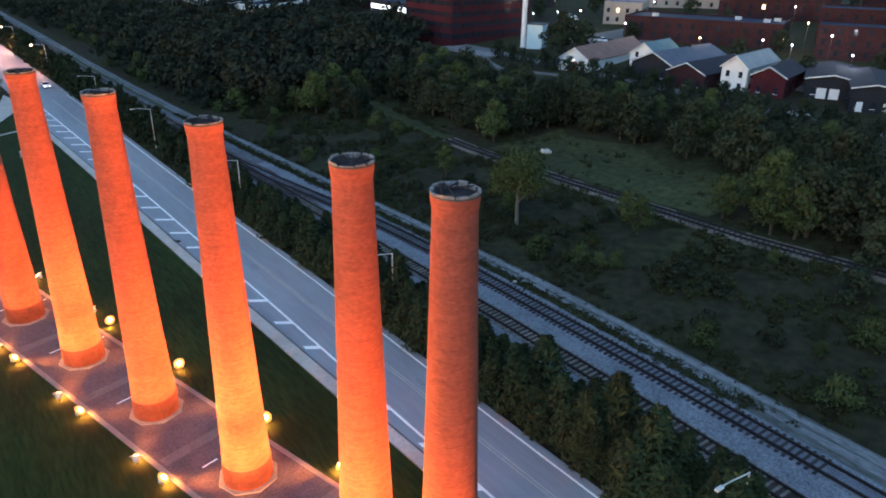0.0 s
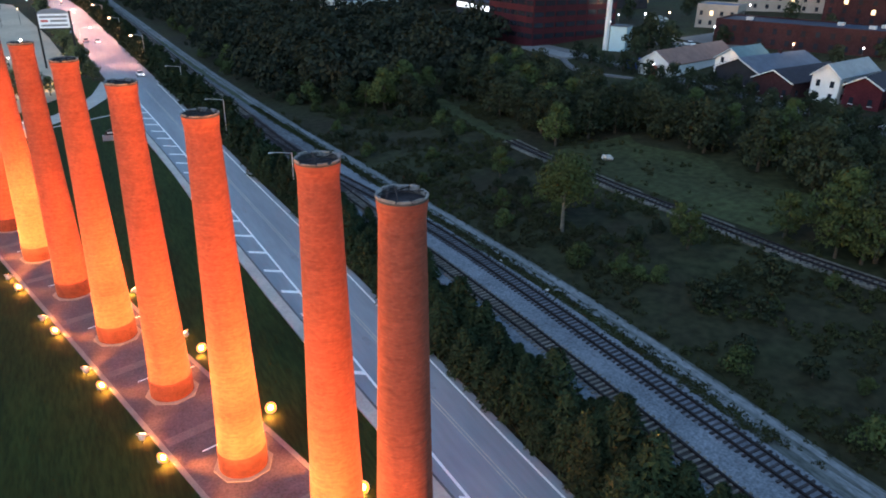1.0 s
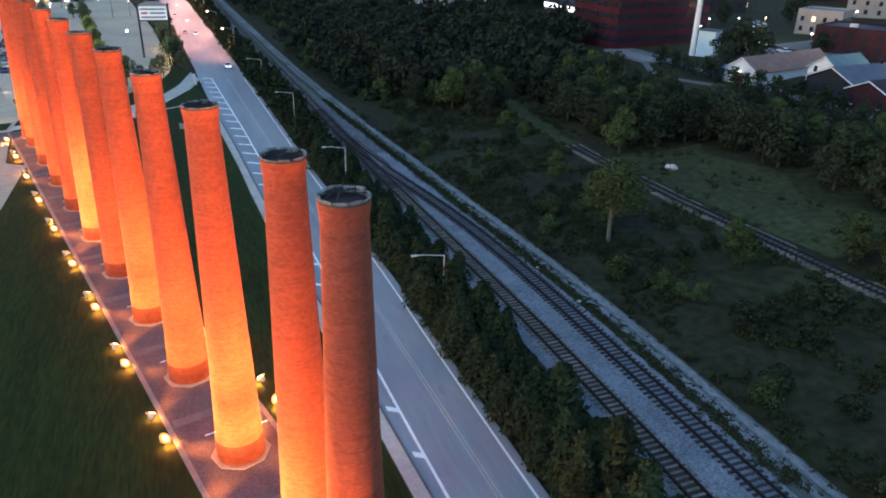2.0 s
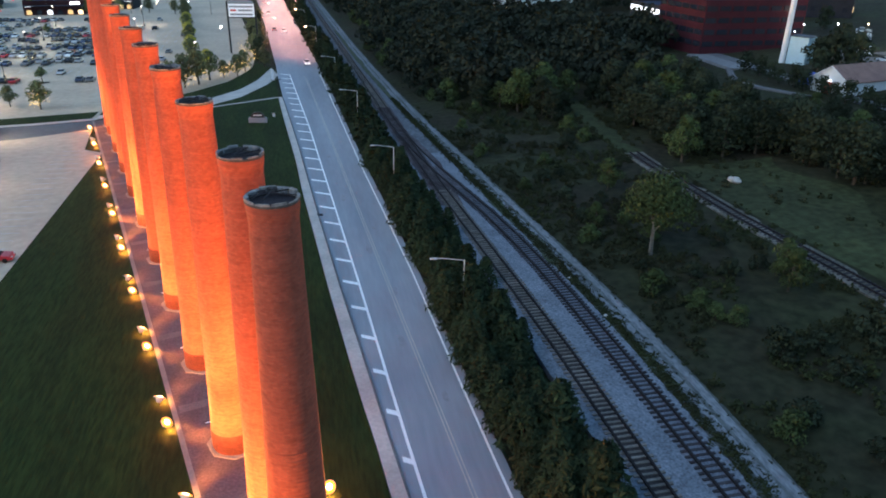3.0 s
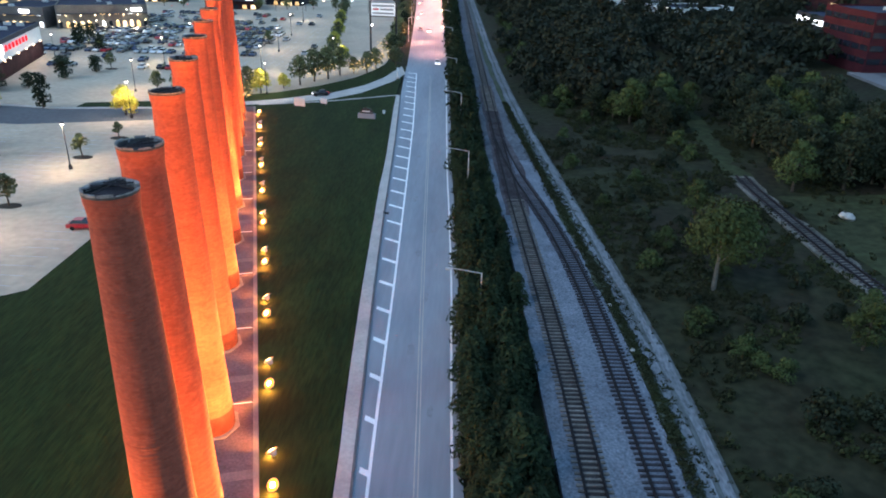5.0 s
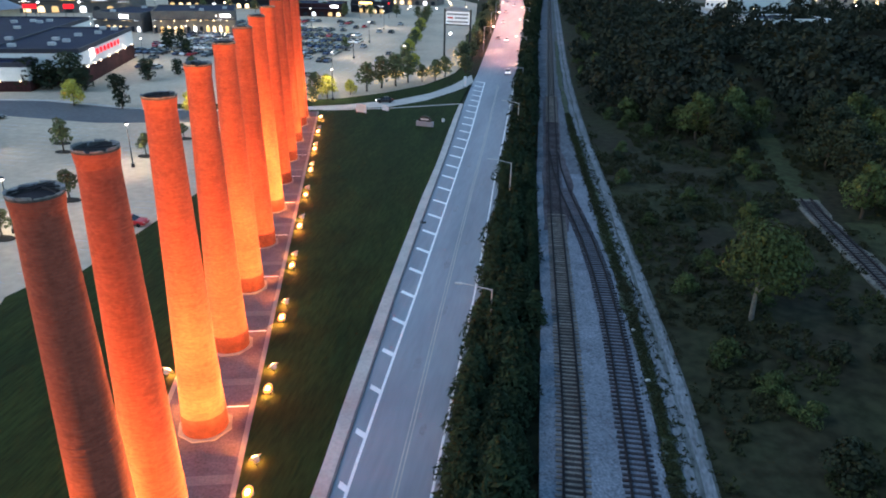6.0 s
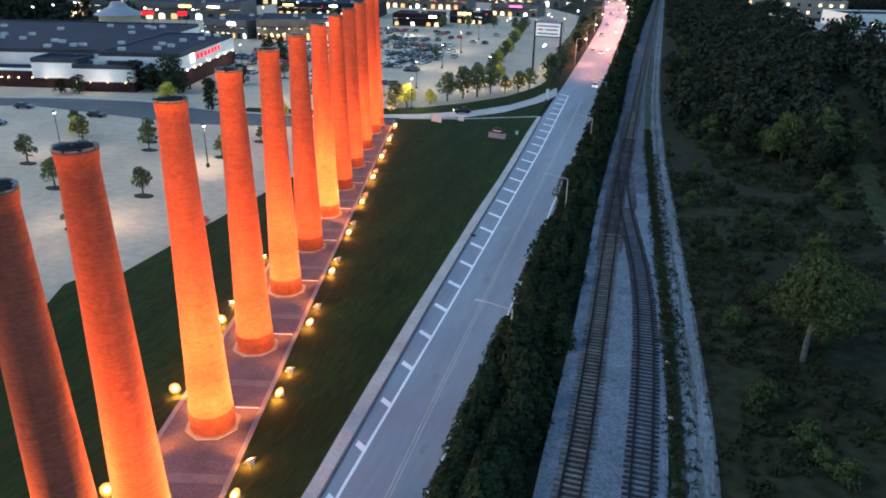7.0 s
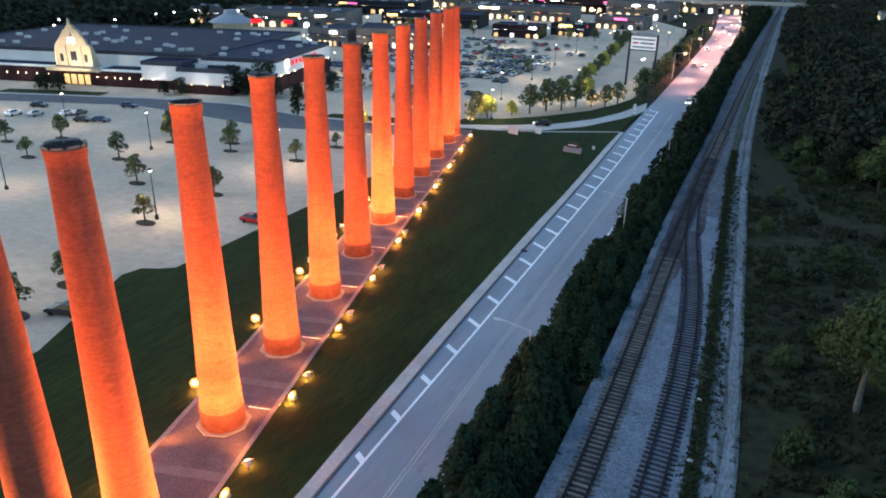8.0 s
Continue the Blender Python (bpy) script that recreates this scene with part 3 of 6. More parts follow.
FIRST_POWER = {(4.2, 1): 2.0, (4.2, -1): 2.6, (-5.7, -1): 1.9}
POWER = [1.0, 0.9, 1.15, 0.68, 0.9, 0.36, 1.5, 0.25, 0.42, 0.55, 0.6, 0.65]
UPPER = [0.22, 0.8, 1.0, 0.65, 0.9, 0.5, 1.0, 0.5, 0.8, 0.9, 1.0, 1.0]
flood = flood_proto()
first = True
for i, (sx, sy) in enumerate(STACKS):
    base = Vector((sx, sy, 0))
    for along, side in ((4.2, 1), (4.2, -1), (-5.7, 1), (-5.7, -1)):
        power = POWER[i] if i else FIRST_POWER.get((along, side))
        if i == 0 and (along, side) == (-5.7, 1) or i == 11 and along > 0:
            continue
        if i in (1, 11) and along < 0:
            along = -3.0
        if i == 0:
            along = 4.3 if along > 0 else -3.3
        p = base + UP * along + SIDE * (5.15 * side)
        aim = base - p
        m = pose(p.x, p.y, 0.12, 0, 0, math.degrees(math.atan2(aim.y, aim.x)))
        if first:
            flood.matrix_basis = m
            first = False
        else:
            copy_thing(flood, m)
        d = aim.normalized()
        eye = p + d * 0.5 + Vector((0, 0, 1.1))
        for watts, cone, soft_edge, height in ((FLOOD_WATTS * 0.95, 50 if i == 11 else 102 if i else 92, 1.0, 9.0 if i else 5.5), (FLOOD_WATTS * 2.5 * UPPER[i], 60, 1.0, 23.5), (FLOOD_WATTS * 0.2, 64, 1.0, 1.0)):
            lamp = new("flood_beam", bpy.data.lights.new("flood_beam", "SPOT"))
            lamp.data.energy, lamp.data.color = watts * power, SODIUM
            lamp.data.spot_size, lamp.data.spot_blend, lamp.data.shadow_soft_size = radians(cone), soft_edge, 0.2
            lamp.matrix_world = look(eye, (sx, sy, height))
        # added low point light; its tight warm pool stands in for the lamp's halo
        halo_fill = new("flood_stray", bpy.data.lights.new("flood_stray", "POINT"))
        halo_fill.data.energy, halo_fill.data.color, halo_fill.data.shadow_soft_size = FLOOD_WATTS * 0.016, SODIUM, 0.15
        halo_fill.location = p + d * 0.5 + Vector((0, 0, 0.45))


# ---- rails ----
def track(line, y0, y1, label, sleeper_mat, count, group, fill):
    t = thing("railway_track", pose(0, 0, BED_Z), label, "railway track", group)
    part("crib_ballast", ribbon(bmesh.new(), lambda y: at(line, y) - 0.85, lambda y: at(line, y) + 0.85, y0, y1, 0.05, -0.1, 4.0), M[fill], t, "stained ballast between the rails")
    for off in (-0.78, 0.78):
        bm = ribbon(bmesh.new(), lambda y: at(line, y) + off - 0.10, lambda y: at(line, y) + off + 0.10, y0, y1, 0.28, 0.08, 4.0)
        part("rail", bm, M["rail"], t, "dark steel rail")
    one = B(-1.36, 1.36, -0.12, 0.12, -0.05, 0.13)
    me = bpy.data.meshes.new("sleeper")
    one.to_mesh(me)
    one.free()
    me.materials.append(sleeper_mat)
    oily = me.copy()
    oily.materials[0] = M["stain"]
    rnd = random.Random(len(label))
    rest = bmesh.new()
    y, n = max(y0, 18.0), 0
    while y < y1 and n < 900:
        x = at(line, y)
        a = math.atan2(at(line, y + 1) - at(line, y - 1), 2.0)
        m = pose(x + rnd.uniform(-0.06, 0.06), y, rnd.uniform(-0.02, 0.02), 0, 0, -math.degrees(a) + rnd.uniform(-1.5, 1.5))
        if line is TRACK_B and x - at(TRACK_A, y) < 1.5:
            break
        if n < count:
            s = new("sleeper", oily if 99 + 4 * rnd.random() < y < 160 else me)
            s.parent = t
            s.matrix_basis = m
        else:
            v = [rest.verts.new(m @ Vector(c)) for c in ((-1.36, -0.12, 0.13), (1.36, -0.12, 0.13), (1.36, 0.12, 0.13), (-1.36, 0.12, 0.13))]
            rest.faces.new(v)
        y += 0.66
        n += 1
    if len(rest.verts):
        tagged(part("far_sleeper", rest, sleeper_mat, t), kind="stuff")
    else:
        rest.free()
    return t


track(TRACK_A, -40, 900, "railway track with weathered pale wooden sleepers", M["sleeper_pale"], 260, "railway tracks", "crib_brown")
track(TRACK_B, -40, 135, "railway track with dark sleepers joining the other", M["sleeper"], 200, "railway tracks", "crib_blue")

# ---- road markings ----
def strip_mark(line, off, width, y0, y1, material, name, label=""):
    bm = ribbon(bmesh.new(), lambda y: at(line, y) + off - width / 2, lambda y: at(line, y) + off + width / 2, y0, y1, 0.006, -0.01)
    return part(name, bm, material, road, label)


strip_mark(WHITE, 0.0, 0.27, -60, 213, M["paint"], "edge_line", "white line of the parking lane")
strip_mark(RIGHT, 0.0, 0.22, -60, 215, M["paint"], "edge_line", "white edge line")
strip_mark(CENTRE, -0.16, 0.11, -60, 210, M["yellow_paint"], "centre_line", "faded centre line")
strip_mark(CENTRE, 0.16, 0.11, -60, 210, M["yellow_paint"], "centre_line", "faded centre line")
for i in range(-5, 26):
    y = 46.3 + 6.62 * i
    x1 = at(WHITE, y)
    w = min(at(WHITE, y) - at(KERB, y) - 0.35, 2.7)
    bm = slab(bmesh.new(), [(x1, y - 0.36), (x1, y + 0.36), (x1 - w, y + 0.36 + 0.62 * w), (x1 - w, y - 0.36 + 0.62 * w)][::-1], -0.01, 0.008)
    bm.normal_update()
    part("stall_tick", bm, M["paint"], road, "white parking stall tick")
oil = random.Random(41)
for x, y, ln, w in ((29.6, 83.0, 3.6, 0.5), (30.4, 58.5, 3.2, 0.45), (31.4, 70.2, 2.2, 0.3), (27.6, 104, 3.0, 0.5), (31.0, 90.5, 1.6, 0.35), (33.0, 48.2, 1.8, 0.35), (26.6, 128, 3.0, 0.45)):
    pts = [(x + w * math.cos(a) * oil.uniform(0.7, 1.1), y + ln / 2 * math.sin(a) * oil.uniform(0.75, 1.1)) for a in (k * math.pi / 8 for k in range(16))]
    part("oil_stain", slab(bmesh.new(), pts, -0.01, 0.004), M["oil_stain"], road, "dark oily smudge")
for y in (97.0, 205.0):
    t = thing("storm_drain", pose(at(KERB, y) + 0.25, y, 0.0), "dark storm drain inlet at the kerb", "storm drain", "storm drains")
    part("grate", B(-0.35, 0.35, -0.4, 0.4, -0.02, 0.03), M["black"], t)
    part("hood", B(-0.55, -0.3, -0.45, 0.45, 0.0, 0.2), M["dark_metal"], t)

# plaza paving bands and pads between chimneys
plaza = bpy.data.objects["plaza"]
for i in range(11):
    c = Vector((17.79 - 3.733 * i, 31.75 + 13.135 * i, 0)) + UP * 6.6
    if i == 10:
        continue
    a, b = c - UP * 0.55, c + UP * 0.55
    o = [tuple((a - SIDE * 3.68).xy), tuple((a + SIDE * 3.68).xy), tuple((b + SIDE * 3.68).xy), tuple((b - SIDE * 3.68).xy)]
    part("paving_band", slab(bmesh.new(), o, 0.1, 0.166), M["plaza_band"], plaza, "paler paving band")

for i in range(1, 8):
    c = Vector((17.79 - 3.733 * i, 31.75 + 13.135 * i, 0))
    for along, side, ln in ((2.6, 2.3, 2.2), (3.6, -1.2, 1.4)):
        a = c + UP * along + SIDE * side
        d, e = SIDE * (ln / 2), UP * 0.07
        o = [tuple((a - d - e).xy), tuple((a + d - e).xy), tuple((a + d + e).xy), tuple((a - d + e).xy)]
        part("paving_mark", slab(bmesh.new(), o, 0.15, 0.172), M["paint"], plaza, "short white line on the paving")

# driveway, path and verge at the lawn's far end
drive_lo = [(-23, 163), (-15, 166), (0, 173), (8, 183), (14, 198), (16.6, 212)]
drive_hi = [(-23, 167), (-12, 172.5), (0, 182), (7, 193), (11, 205), (14.5, 224)]
tagged(obj("driveway", slab(bmesh.new(), drive_lo + drive_hi[::-1], -0.2, 0.02), M["walk"]), "curved concrete driveway joining the road", "driveway", kind="structure")
verge_hi = [(-23, 175), (-14, 180), (-5, 190), (3, 203), (7, 216), (10, 232)]
tagged(obj("verge", slab(bmesh.new(), drive_hi + verge_hi[::-1], -0.2, 0.13), M["lawn"]), "dark grass verge beside the driveway", "verge", kind="structure")
tagged(obj("path", slab(bmesh.new(), [(-15, 165.0), (0, 170.6), (17.0, 180.4), (16.8, 181.2), (0, 171.5), (-15, 165.9)], 0.0, 0.135), M["walk"]), "narrow pale footpath across the lawn", "path", kind="structure")
ring_lo = [(-160, 122), (-108, 143), (-60, 141), (-33, 148.5), (-22, 154)]
ring_hi = [(-160, 133), (-106, 154), (-85, 158), (-60, 155), (-35, 159), (-22.5, 162.5)]
tagged(obj("lot_lane", slab(bmesh.new(), ring_lo + ring_hi[::-1], -0.1, 0.008), M["lane"]), "darker asphalt lane through the parking lot", "lane", kind="structure")
hi2 = [(x + 0.1, y + 1.3) for x, y in ring_hi]
tagged(obj("lane_kerb", slab(bmesh.new(), ring_hi + hi2[::-1], -0.1, 0.14), M["walk"]), "pale concrete kerb along the lane", "kerb", kind="structure")
for o in ([(-158, 134.5), (-128, 146), (-130, 152), (-160, 141)], [(-56, 157.5), (-38, 160), (-24, 164), (-24, 170), (-40, 166), (-56, 162)]):
    tagged(obj("verge", slab(bmesh.new(), o, -0.1, 0.12), M["lawn"]), "grass verge island by the lot", "verge", kind="structure")


# lot stall lines, joined
def stall_lines():
    bm = bmesh.new()
    rnd = random.Random(3)
    for x0, y0, n, step, ln in ((-21, 47, 34, 2.75, 5.0), (-42, 62, 28, 2.75, 10.0), (-60, 62, 28, 2.75, 10.0), (-78, 66, 26, 2.75, 10.0), (-96, 72, 22, 2.75, 10.0), (-114, 78, 18, 2.75, 10.0)):
        for i in range(n):
            y = y0 + i * step
            xa = x0
            if x0 == -21 and y < 67:
                xa = x0 - 4.5
            box(bm, xa - ln / 2, xa + ln / 2, y - 0.06, y + 0.06, -0.01, 0.005)
    for r in range(9):
        y = 222 + 15.5 * r
        for i in range(34):
            x = -112 + 2.75 * i
            box(bm, x - 0.06, x + 0.06, y - 5, y + 5, -0.01, 0.005)
    return tagged(obj("stall_lines", bm, M["faded_paint"]), "faded white stall lines on the lot", "markings", kind="stuff")


stall_lines()


# ---- street lamps ----
def street_lamp(x, y, z=0.0, h=8.2, arm=-3.0, lit=None, watts=0.0, color=(1, 0.6, 0.35), label="grey steel street lamp with a long arm, unlit", yaw=0.0):
    t = thing("street_lamp", pose(x, y, z, 0, 0, yaw), label, "street lamp", "street lamps along the road")
    part("pole", tube(bmesh.new(), (0, 0, 0), (0, 0, h), 0.11, 0.07), M["pole"], t, "slim grey pole")
    a = tube(bmesh.new(), (0, 0, h - 0.05), (arm * 0.8, 0, h + 0.35), 0.055, 0.05)
    tube(a, (arm * 0.8, 0, h + 0.35), (arm, 0, h + 0.38), 0.05, 0.05)
    part("arm", a, M["pole"], t)
    hd = B(arm - 0.75, arm, -0.16, 0.16, h + 0.28, h + 0.46)
    bmesh.ops.bevel(hd, geom=hd.edges[:], offset=0.06, segments=1, affect="EDGES")
    head = part("head", hd, M["pole"], t, "cobra-head lamp")
    if lit:
        part("lens", B(arm - 0.72, arm - 0.08, -0.22, 0.22, h - 0.06, h + 0.275), M[lit], head, "glowing lens")
    if watts:
        l = new("street_light", bpy.data.lights.new("street_light", "SPOT"))
        l.data.energy, l.data.color, l.data.spot_size, l.data.spot_blend, l.data.shadow_soft_size = watts, color, radians(168), 1.0, 0.3
        m = pose(x, y, z, 0, 0, yaw) @ Vector((arm - 0.4, 0, h - 0.2))
        l.matrix_world = pose(*m)
    return t


for x, y in ((38.6, 17.2), (37.5, 60.6), (36.0, 104.2), (34.2, 147.8), (32.3, 191.5)):
    street_lamp(x, y)
for i, (y, right) in enumerate(((250, True), (276, False), (305, True), (332, False), (360, True), (388, False), (415, True), (446, True), (478, False), (520, True), (564, False), (606, True))):
    street_lamp((at(RIGHT, y) + 2.6) if right else (at(KERB, y) - 1.0), y, 0.0, 9.0, -3.0, "sodium_glow", ROAD_WATTS * min(2.5, 0.8 + 0.5 * i), (1.0, 0.37, 0.23), "street lamp glowing sodium orange over the road", 0 if right else 180)


# ---- parking lot lamps ----
def lot_lamp(x, y, watts):
    t = thing("lot_lamp", pose(x, y, 0), "dark parking lot lamp post with a bright head", "lamp post", "parking lot lamps")
    part("footing", tube(bmesh.new(), (0, 0, 0), (0, 0, 0.7), 0.33, 0.3, 12), M["dark_metal"], t, "dark round footing")
    part("pole", tube(bmesh.new(), (0, 0, 0.7), (0, 0, 7.9), 0.1, 0.07), M["dark_metal"], t)
    part("hood", lathe(bmesh.new(), [(0.36, 8.12), (0.4, 8.2), (0.15, 8.45)], 12), M["dark_metal"], t)
    part("lens", lathe(bmesh.new(), [(0.2, 7.9), (0.33, 8.0), (0.35, 8.11)], 12), M["lot_glow"], t, "bright white lens")
    l = new("lot_light", bpy.data.lights.new("lot_light", "SPOT"))
    l.data.energy, l.data.color, l.data.spot_size, l.data.spot_blend, l.data.shadow_soft_size = watts, (1.0, 0.80, 0.56), radians(165), 0.6, 0.4
    l.matrix_world = pose(x, y, 7.8)


for x, y in ((-33, 80.6), (-34, 112.8), (-67.7, 78.6), (-67.6, 111.1), (-101, 84), (-101, 116), (-34, 48), (-67, 48), (-50, 176), (-25, 205), (-58, 215), (-92, 215), (-30, 245), (-62, 250), (-95, 250), (-35, 285), (-68, 288), (-100, 285), (-40, 330), (-75, 330), (-135, 118), (-7.2, 224.0), (-39.2, 149.2), (-16.2, 177.2)):
    lot_lamp(x, y, LOT_WATTS * (0.45 if x < -60 and y < 180 else 1.0))


# ---- trees ----
def cards(pos, nrm, size, rnd, aspect=1.0, ragged=0.38):
    """Leaf cards: bent quads at pos that face roughly along nrm."""
    n = len(pos)
    nrm = nrm + rnd.normal(0, ragged, (n, 3))
    nrm /= np.linalg.norm(nrm, axis=1)[:, None]
    ref = rnd.normal(0, 1, (n, 3))
    u = np.cross(nrm, ref)
    u /= np.linalg.norm(u, axis=1)[:, None]
    v = np.cross(nrm, u)
    s = size * rnd.uniform(0.6, 1.3, (n, 1))
    a, b = u * s, v * s * aspect
    corner = [pos - a - b * 0.5, pos + a * 0.2 - b, pos + a + b * 0.4, pos - a * 0.3 + b]
    verts = np.stack(corner, 1).reshape(-1, 3)
    faces = np.arange(4 * n).reshape(-1, 4)
    return verts, faces


def leaf_mesh(name, verts, faces, material):
    me = bpy.data.meshes.new(name)
    me.from_pydata(verts.tolist(), [], faces.tolist())
    me.materials.append(material)
    return me


def lobes_crown(seed, n, h, r, leaf, base=0.35, count=9):
    rnd = np.random.default_rng(seed)
    cen = []
    for i in range(count):
        f = (i + 0.5) / count
        z = h * (base + (0.9 - base) * f)
        spread = r * 0.75 * math.sin(math.pi * min(0.25 + 0.75 * f, 0.93)) * rnd.uniform(0.4, 1.0)
        a = i * 2.4 + rnd.uniform(-0.5, 0.5)
        cen.append((spread * math.cos(a), spread * math.sin(a), z, r * rnd.uniform(0.36, 0.6)))
    cen = np.array(cen)
    pick = rnd.integers(0, count, n)
    d = rnd.normal(0, 1, (n, 3))
    d[:, 2] = d[:, 2] * 0.8 + 0.35
    d /= np.linalg.norm(d, axis=1)[:, None]
    rad = cen[pick, 3:4] * rnd.uniform(0.72, 1.12, (n, 1))
    pos = cen[pick, :3] + d * rad * np.array([1, 1, 0.8])
    pos[:, 2] = np.maximum(pos[:, 2], 0.25)
    return cards(pos, d, leaf, rnd, 0.7), cen


def pine_crown(seed, n, h, r, leaf):
    rnd = np.random.default_rng(seed)
    tiers = 9
    t = (rnd.integers(0, tiers, n) + rnd.normal(0, 0.16, n)) / tiers
    t = np.clip(t, 0.0, 0.99)
    z = h * (0.08 + 0.92 * t)
    spokes = rnd.integers(0, 7, n) * (2 * math.pi / 7) + np.floor(t * tiers) * 0.7 + rnd.normal(0, 0.22, n)
    rr = r * (1 - t) ** 0.8 * rnd.uniform(0.35, 1.05, n) + 0.1
    pos = np.stack([rr * np.cos(spokes), rr * np.sin(spokes), z + 0.25 * rr], 1)
    nrm = np.stack([np.cos(spokes) * 0.6, np.sin(spokes) * 0.6, np.full(n, 0.8)], 1)
    return cards(pos, nrm, leaf, rnd, 0.3, 0.5)


def wood(seed, h, r, cen, material_height=0.7, lean=0.0):
    rnd = random.Random(seed)
    bm = bmesh.new()
    tr = 0.022 * h + 0.03
    top = (lean, 0, h * material_height)
    mid = (lean * 0.3, 0.1, h * 0.3)
    tube(bm, (0, 0, -0.3), mid, tr * 1.25, tr * 0.85, 7)
    tube(bm, mid, top, tr * 0.85, tr * 0.3, 7)
    for c in cen[:7]:
        s = Vector(mid).lerp(Vector(top), rnd.uniform(0.0, 0.7))
        tube(bm, s, (c[0] * 0.8, c[1] * 0.8, c[2]), tr * 0.4, tr * 0.12, 5)
    return bm


def tree_proto(name, seed, h, r, n, leaf, leaf_mat, label, category, group, bark="bark", base=0.35, count=9, crown_name="crown"):
    (v, f), cen = lobes_crown(seed, n, h, r, leaf, base, count)
    t = thing(name, pose(0, 0, 0), label, category, group)
    part("trunk", wood(seed, h, r, cen), M[bark], t, "tapering trunk with limbs")
    c = new(crown_name, leaf_mesh(crown_name, v, f, M[leaf_mat]))
    c.parent = t
    return t


def pine_proto(seed, h, r, n, leaf):
    v, f = pine_crown(seed, n, h, r, leaf)
    t = thing("pine_tree", pose(0, 0, 0), "dark green young pine in the roadside hedge", "pine tree", "pines between road and railway")
    part("trunk", tube(bmesh.new(), (0, 0, -0.2), (0, 0, h * 0.9), 0.09, 0.02, 6), M["bark"], t)
    c = new("crown", leaf_mesh("crown", v, f, M["needle"]))
    c.parent = t
    return t


class Planter:
    """Sets copies of a few tree models; the first use moves the model itself."""

    def __init__(self, protos):
        self.protos, self.used = protos, set()

    def put(self, i, x, y, z, s=1.0, sz=None, rz=0.0):
        p = self.protos[i % len(self.protos)]
        m = pose(x, y, z, 0, 0, rz) @ Matrix.Diagonal((s, s, sz or s, 1))
        if p in self.used:
            c = copy_thing(p, pose(x, y, z, 0, 0, rz))
            c.matrix_basis = m
            return c
        self.used.add(p)
        p.matrix_basis = m
        return p

    def drop_unused(self):
        for p in self.protos:
            if p not in self.used:
                for o in (*p.children_recursive, p):
                    bpy.data.objects.remove(o)


class Stuff:
    """Far leaves, joined into one object."""

    def __init__(self):
        self.v, self.f, self.n = [], [], 0

    def add(self, vf, x, y, z, s, sz, rz):
        v, f = vf
        c, si = math.cos(rz), math.sin(rz)
        r = np.stack([(v[:, 0] * c - v[:, 1] * si) * s + x, (v[:, 0] * si + v[:, 1] * c) * s + y, v[:, 2] * sz + z], 1)
        self.v.append(r)
        self.f.append(f + self.n)
        self.n += len(v)

    def done(self, name, material, label, category):
        me = leaf_mesh(name, np.concatenate(self.v), np.concatenate(self.f), material)
        return tagged(new(name, me), label, category, kind="stuff")


# the hedge of pines between road and railway
pines = Planter([pine_proto(11, 5.6, 2.0, 1150, 0.34), pine_proto(12, 5.0, 1.9, 1100, 0.33), pine_proto(13, 6.2, 2.1, 1200, 0.34)])
far_pine = [pine_crown(21, 120, 5.4, 2.1, 0.64), pine_crown(22, 120, 4.8, 2.0, 0.64)]
hedge = Stuff()
rnd = random.Random(5)
y, placed = 6.0, 0
while y < 640:
    x0, x1 = at(RIGHT, y) + 1.5, at(BED_L, y) - 0.7
    k = max(2, int((x1 - x0) / 1.9) + 1)
    for j in range(k):
        x = x0 + (x1 - x0) * (j + 0.5) / k + rnd.uniform(-0.6, 0.6)
        yy = y + rnd.uniform(-0.9, 0.9)
        s = rnd.uniform(0.66, 1.12) * (1.2 if rnd.random() < 0.2 else 1.0)
        if j == k - 1:
            s *= 0.7
        if rnd.random() < 0.1:
            continue
        if y < 125 and placed < 240:
            pines.put(rnd.randrange(3), x, yy, hill(x, yy) - 0.1, s, s * rnd.uniform(0.9, 1.12), rnd.uniform(0, 360))
            placed += 1
        else:
            hedge.add(far_pine[rnd.randrange(2)], x, yy, hill(x, yy) - 0.1, s * 1.1, s * (1.5 if y > 215 else 1.4), rnd.uniform(0, 6.28))
    y += 1.95 if y < 125 else 2.6
hedge.done("far_hedge", M["needle"], "dark evergreen hedge continuing along the railway", "hedge")
pines.drop_unused()

# broadleaf woods beyond the railway
woods = Planter([
    tree_proto("tree", 31, 9.0, 3.8, 1550, 0.275, "leaf", "dark broadleaf tree in the dense railway wood", "tree", "trees of the wood", base=0.14),
    tree_proto("tree", 32, 11.0, 4.2, 1700, 0.285, "leaf", "dark broadleaf tree in the dense railway wood", "tree", "trees of the wood", base=0.16, count=12),
    tree_proto("tree", 33, 8.0, 3.6, 1500, 0.27, "leaf", "dark broadleaf tree in the dense railway wood", "tree", "trees of the wood", base=0.12),
    tree_proto("tree", 34, 9.5, 3.6, 1600, 0.255, "leaf_light", "lighter green tree among the dark wood", "tree", "trees of the wood", base=0.22, count=10),
])
bush = Planter([
    tree_proto("shrub", 41, 2.6, 1.7, 760, 0.17, "leaf", "low dark green shrub on rough ground", "shrub", "shrubs on the rough ground", base=0.2, count=6, crown_name="foliage"),
    tree_proto("shrub", 42, 3.6, 2.0, 950, 0.18, "leaf_light", "low fresh green shrub on rough ground", "shrub", "shrubs on the rough ground", base=0.15, count=7, crown_name="foliage"),
])
far_crown = [lobes_crown(51, 225, 9.5, 4.4, 0.66)[0], lobes_crown(52, 240, 11, 4.8, 0.68)[0], lobes_crown(53, 220, 8.5, 4.2, 0.64)[0]]
